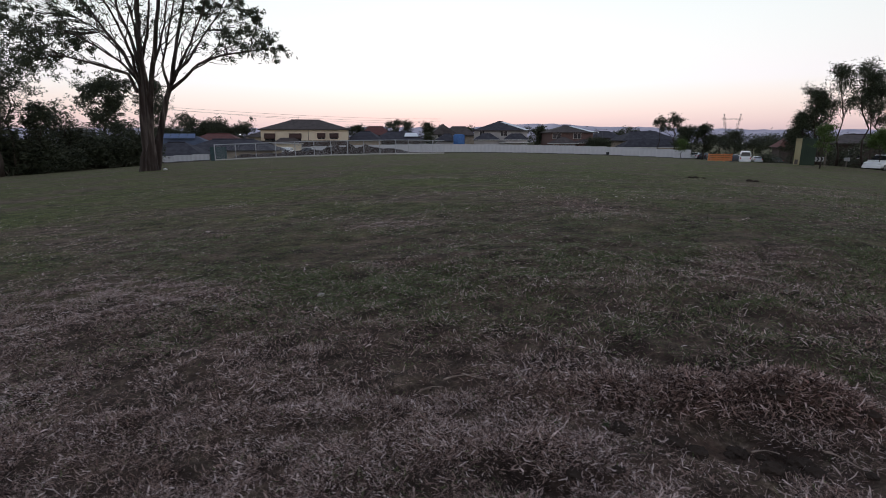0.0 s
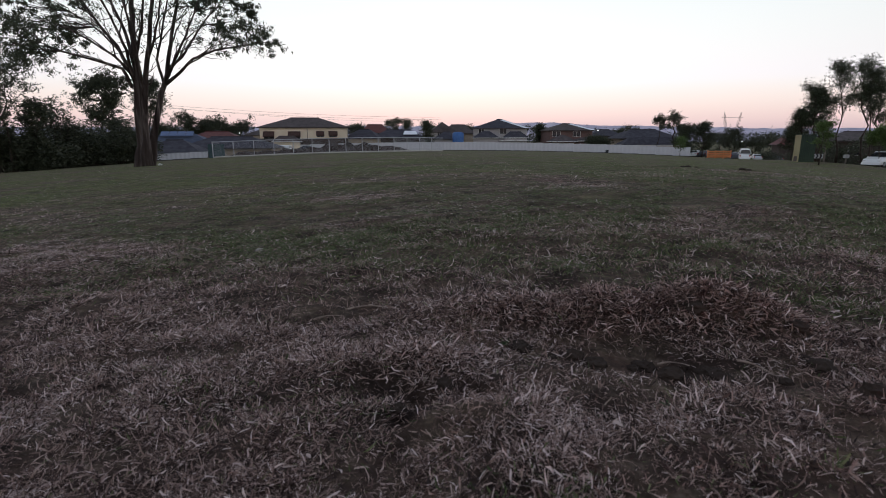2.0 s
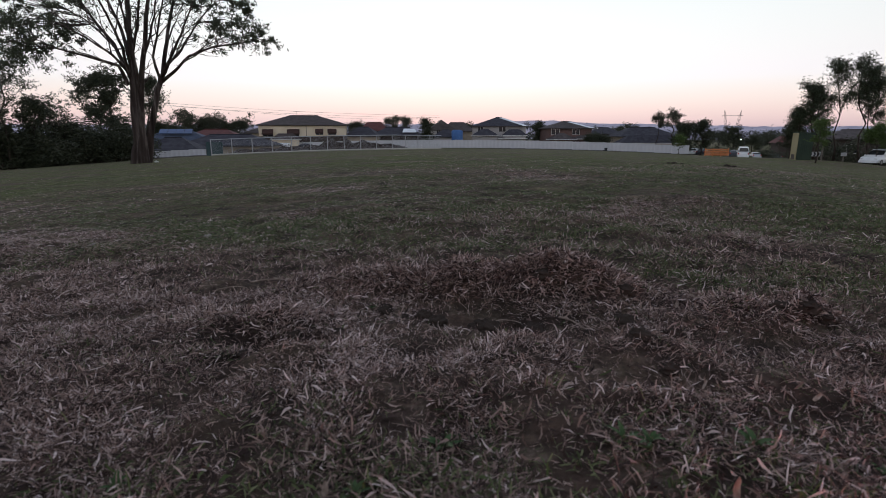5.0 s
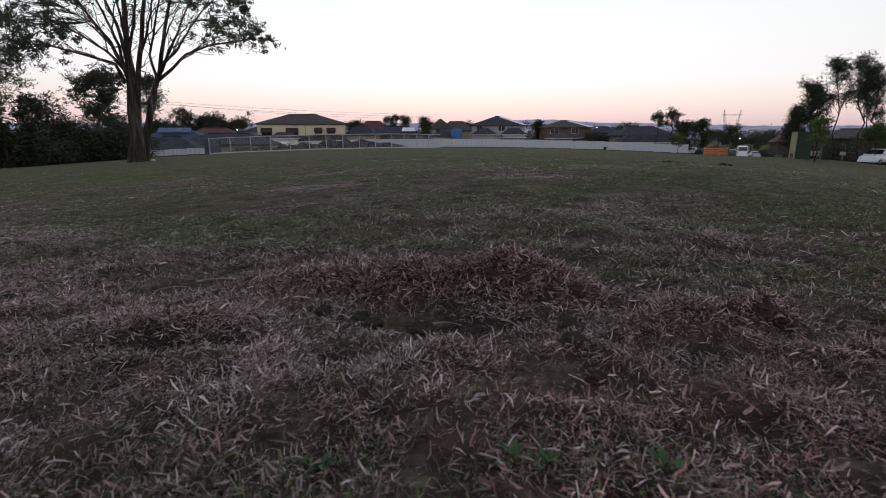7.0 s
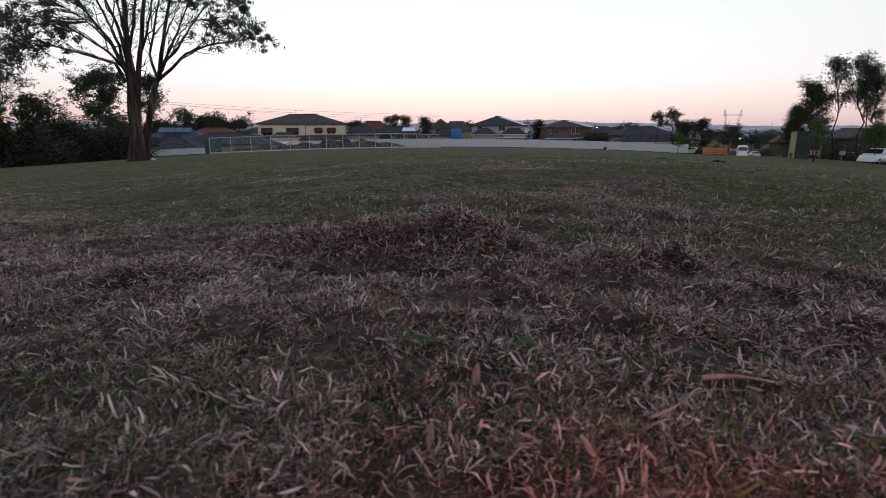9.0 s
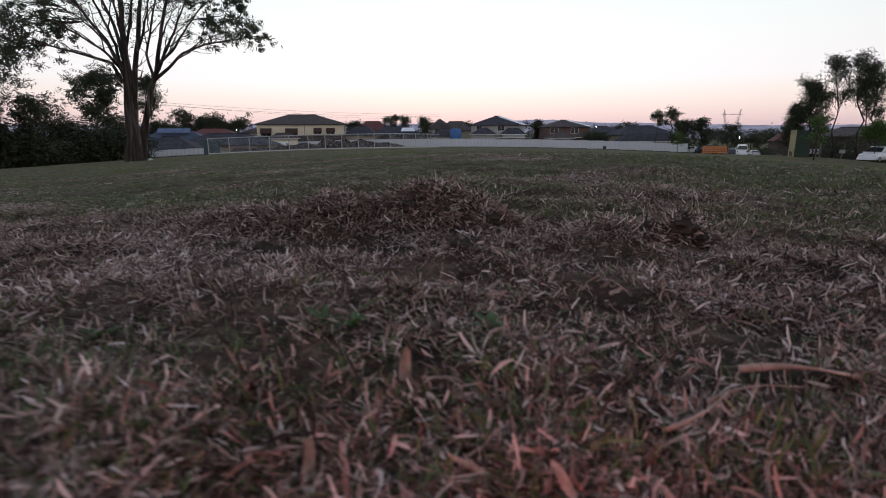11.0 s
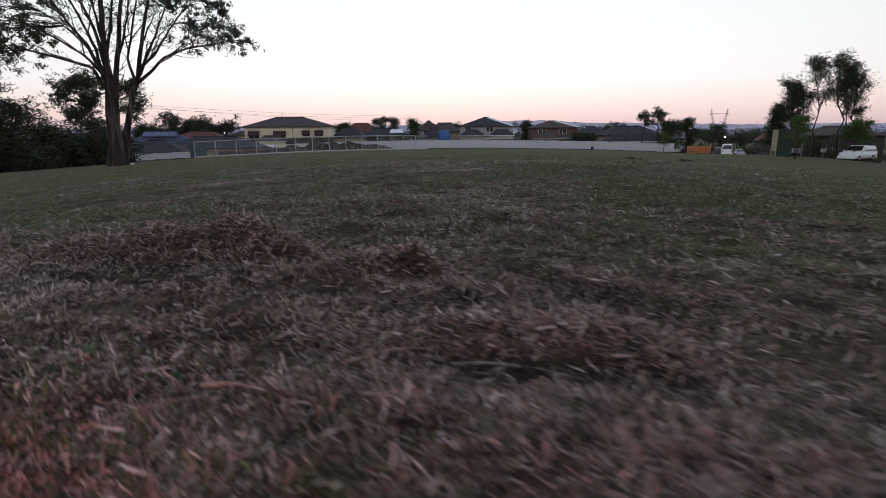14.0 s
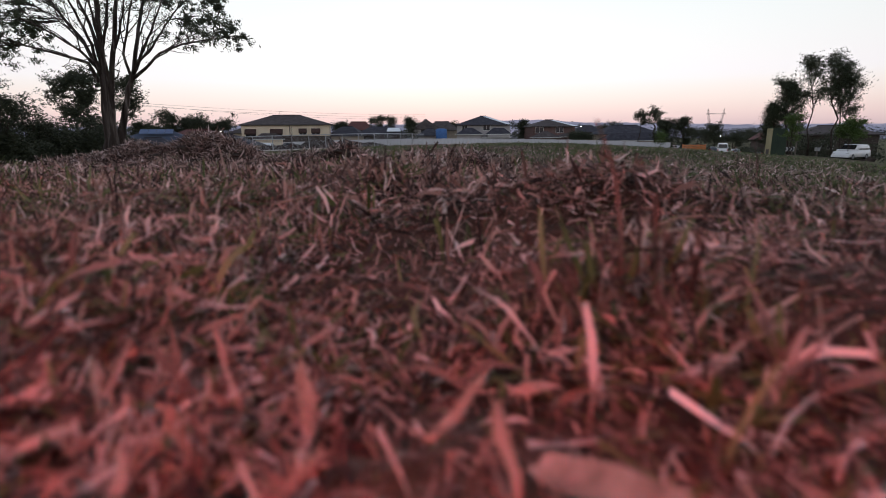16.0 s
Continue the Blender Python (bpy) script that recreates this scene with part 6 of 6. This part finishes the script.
            a = np.where(rs.rand(m) < upright, rs.uniform(0.1, 1.0, m), rs.uniform(0.9, 1.6, m))
            to.append(curled(x, y, rs.uniform(lo, hi, m) * big, rs.uniform(w0, w1, m), a, rs.normal(0.5, 0.6, m), rs, 0.002))

    # close turf: the strip where the camera comes down, the ground about the heap, the ground beyond it
    litter(190000, 0.1, 1.6, -0.40, 0.22, 0.006, 0.018, 0.0007, 0.0018)
    litter(210000, -1.45, 2.0, 0.15, 1.05, 0.008, 0.023, 0.0009, 0.0023)
    litter(260000, -2.6, 3.2, 0.95, 2.5, 0.010, 0.028, 0.0012, 0.0029)
    litter(100000, 0.1, 1.6, -0.40, 0.22, 0.004, 0.012, 0.0004, 0.0010, "crumbs")
    litter(210000, -1.45, 2.0, 0.15, 1.05, 0.005, 0.013, 0.0006, 0.0013, "crumbs")
    litter(200000, -2.6, 3.2, 0.95, 2.5, 0.007, 0.019, 0.0009, 0.0020, "crumbs")
    litter(18000, 0.1, 1.6, -0.40, 0.22, 0.008, 0.025, 0.0008, 0.0024, "strips")
    litter(44000, -1.45, 2.0, 0.15, 1.05, 0.009, 0.027, 0.0009, 0.0025, "strips")
    litter(42000, -2.6, 3.2, 0.95, 2.5, 0.012, 0.032, 0.0012, 0.0030, "strips")
    litter(42000, -0.45, 0.15, -0.06, 0.2, 0.008, 0.023, 0.0009, 0.0023)
    litter(26000, -0.45, 0.15, -0.06, 0.2, 0.005, 0.013, 0.0006, 0.0013, "crumbs")
    litter(6000, -0.45, 0.15, -0.06, 0.2, 0.009, 0.027, 0.0009, 0.0025, "strips")
    tussocks(2300, 22, 0.1, 1.6, -0.37, 0.22, 0.010, 0.026, 0.0008, 0.0022, 0.42)
    tussocks(2800, 20, -1.45, 2.0, 0.15, 1.05, 0.010, 0.024, 0.0009, 0.0023, 0.26)
    tussocks(2200, 16, -2.6, 3.2, 0.95, 2.5, 0.012, 0.028, 0.0012, 0.0030, 0.2)
    tussocks(1700, 9, -4.5, 5.5, 2.3, 6.5, 0.016, 0.04, 0.0025, 0.006, 0.1)
    x, y = wedge(230000, rs, 2.2, 5.0, 0.95)
    sow(x, y, 1.8, 0.75)
    x, y = wedge(190000, rs, 4.4, 13.0, 0.9)
    sow(x, y, 3.4, 0.5)
    x, y = wedge(110000, rs, 12.0, 45.0, 0.85)
    sow(x, y, 7.0, 0.35)
    # coarser turf all round the hilltop, behind and beside the walk
    a_, r_ = rs.uniform(0, 2 * np.pi, 330000), 6.5 * rs.rand(330000) ** 0.6
    x, y = 0.4 + r_ * np.cos(a_), 0.3 + r_ * np.sin(a_)
    ok = ~seen(x, y)
    sow(x[ok], y[ok], 2.0, 0.7)
    # turned-up thatch on the heap, the tussock beside it and the lesser heaps
    for n, hx, hy, sx, sy, turn in ((9000, 0.37, 0.90, 0.13, 0.055, -0.35), (8000, 0.12, 0.95, 0.14, 0.05, -0.25), (1800, 0.745, 0.70, 0.035, 0.028, 0.0), (700, 0.64, 0.72, 0.04, 0.03, 0.0), (1800, 0.90, 0.35, 0.10, 0.04, -0.25), (900, 1.02, -0.05, 0.07, 0.03, 0.0), (900, -0.2, 0.76, 0.10, 0.04, 0.0)):
        u, v = rs.normal(0, sx, n), rs.normal(0, sy, n)
        x, y = hx + u * math.cos(turn) - v * math.sin(turn), hy + u * math.sin(turn) + v * math.cos(turn)
        half = n * 3 // 10
        for to, sl in ((straw, slice(0, half)), (dead, slice(half, n))):
            m = len(x[sl])
            to.append(curled(x[sl], y[sl], rs.uniform(0.010, 0.030, m), rs.uniform(0.0010, 0.0027, m), rs.uniform(0.8, 1.9, m), rs.normal(0.3, 0.6, m), rs, rs.uniform(0, 0.012, m)))
    # ragged tussocks that rise before the landing place
    for cx, cy, n in ((0.985, -0.25, 60), (0.955, -0.275, 30), (1.0, -0.285, 70), (0.86, -0.10, 60), (0.94, -0.16, 50), (1.06, -0.02, 60)):
        for to, part_ in ((dead, 0.45), (straw, 0.25), (green, 0.3)):
            m = int(n * part_)
            to.append(curled(rs.normal(cx, 0.014, m), rs.normal(cy, 0.012, m), rs.uniform(0.014, 0.036, m), rs.uniform(0.0012, 0.0030, m), rs.uniform(0.0, 1.0, m), rs.normal(0.5, 0.6, m), rs))
    # dry stalks that stand above the turf round the landing place
    x, y = np.array([0.983, 0.989, 0.979, 0.83, 0.85, 1.10, 0.905, 1.15, 0.76]), np.array([-0.253, -0.262, -0.25, -0.07, -0.12, -0.12, -0.05, -0.05, 0.0])
    n = len(x)
    dead.append(curled(x, y, rs.uniform(0.045, 0.065, n), rs.uniform(0.0012, 0.0024, n), rs.uniform(0.0, 0.25, n), rs.normal(0.2, 0.3, n), rs))
    # worn straw-coloured patch on the slope towards the street
    n = 24000
    x, y = rs.normal(6.2, 2.0, n), rs.normal(8.6, 1.3, n)
    for to, sl in ((straw, slice(0, n // 5)), (dead, slice(n // 5, n))):
        m = len(x[sl])
        a = rs.uniform(1.1, 1.55, m)
        to.append(blades(x[sl], y[sl], rs.uniform(0.02, 0.06, m), rs.uniform(0.003, 0.008, m), a, a + 0.2, rs, False))
    collect("green_grass", "short green grass blades among the dry turf", GREEN, green)
    collect("straw", "pale dry cut straw lying over the turf", STRAW, straw)
    collect("dead_grass", "brown withered grass and thatch", DEAD, dead)


field_of_grass()
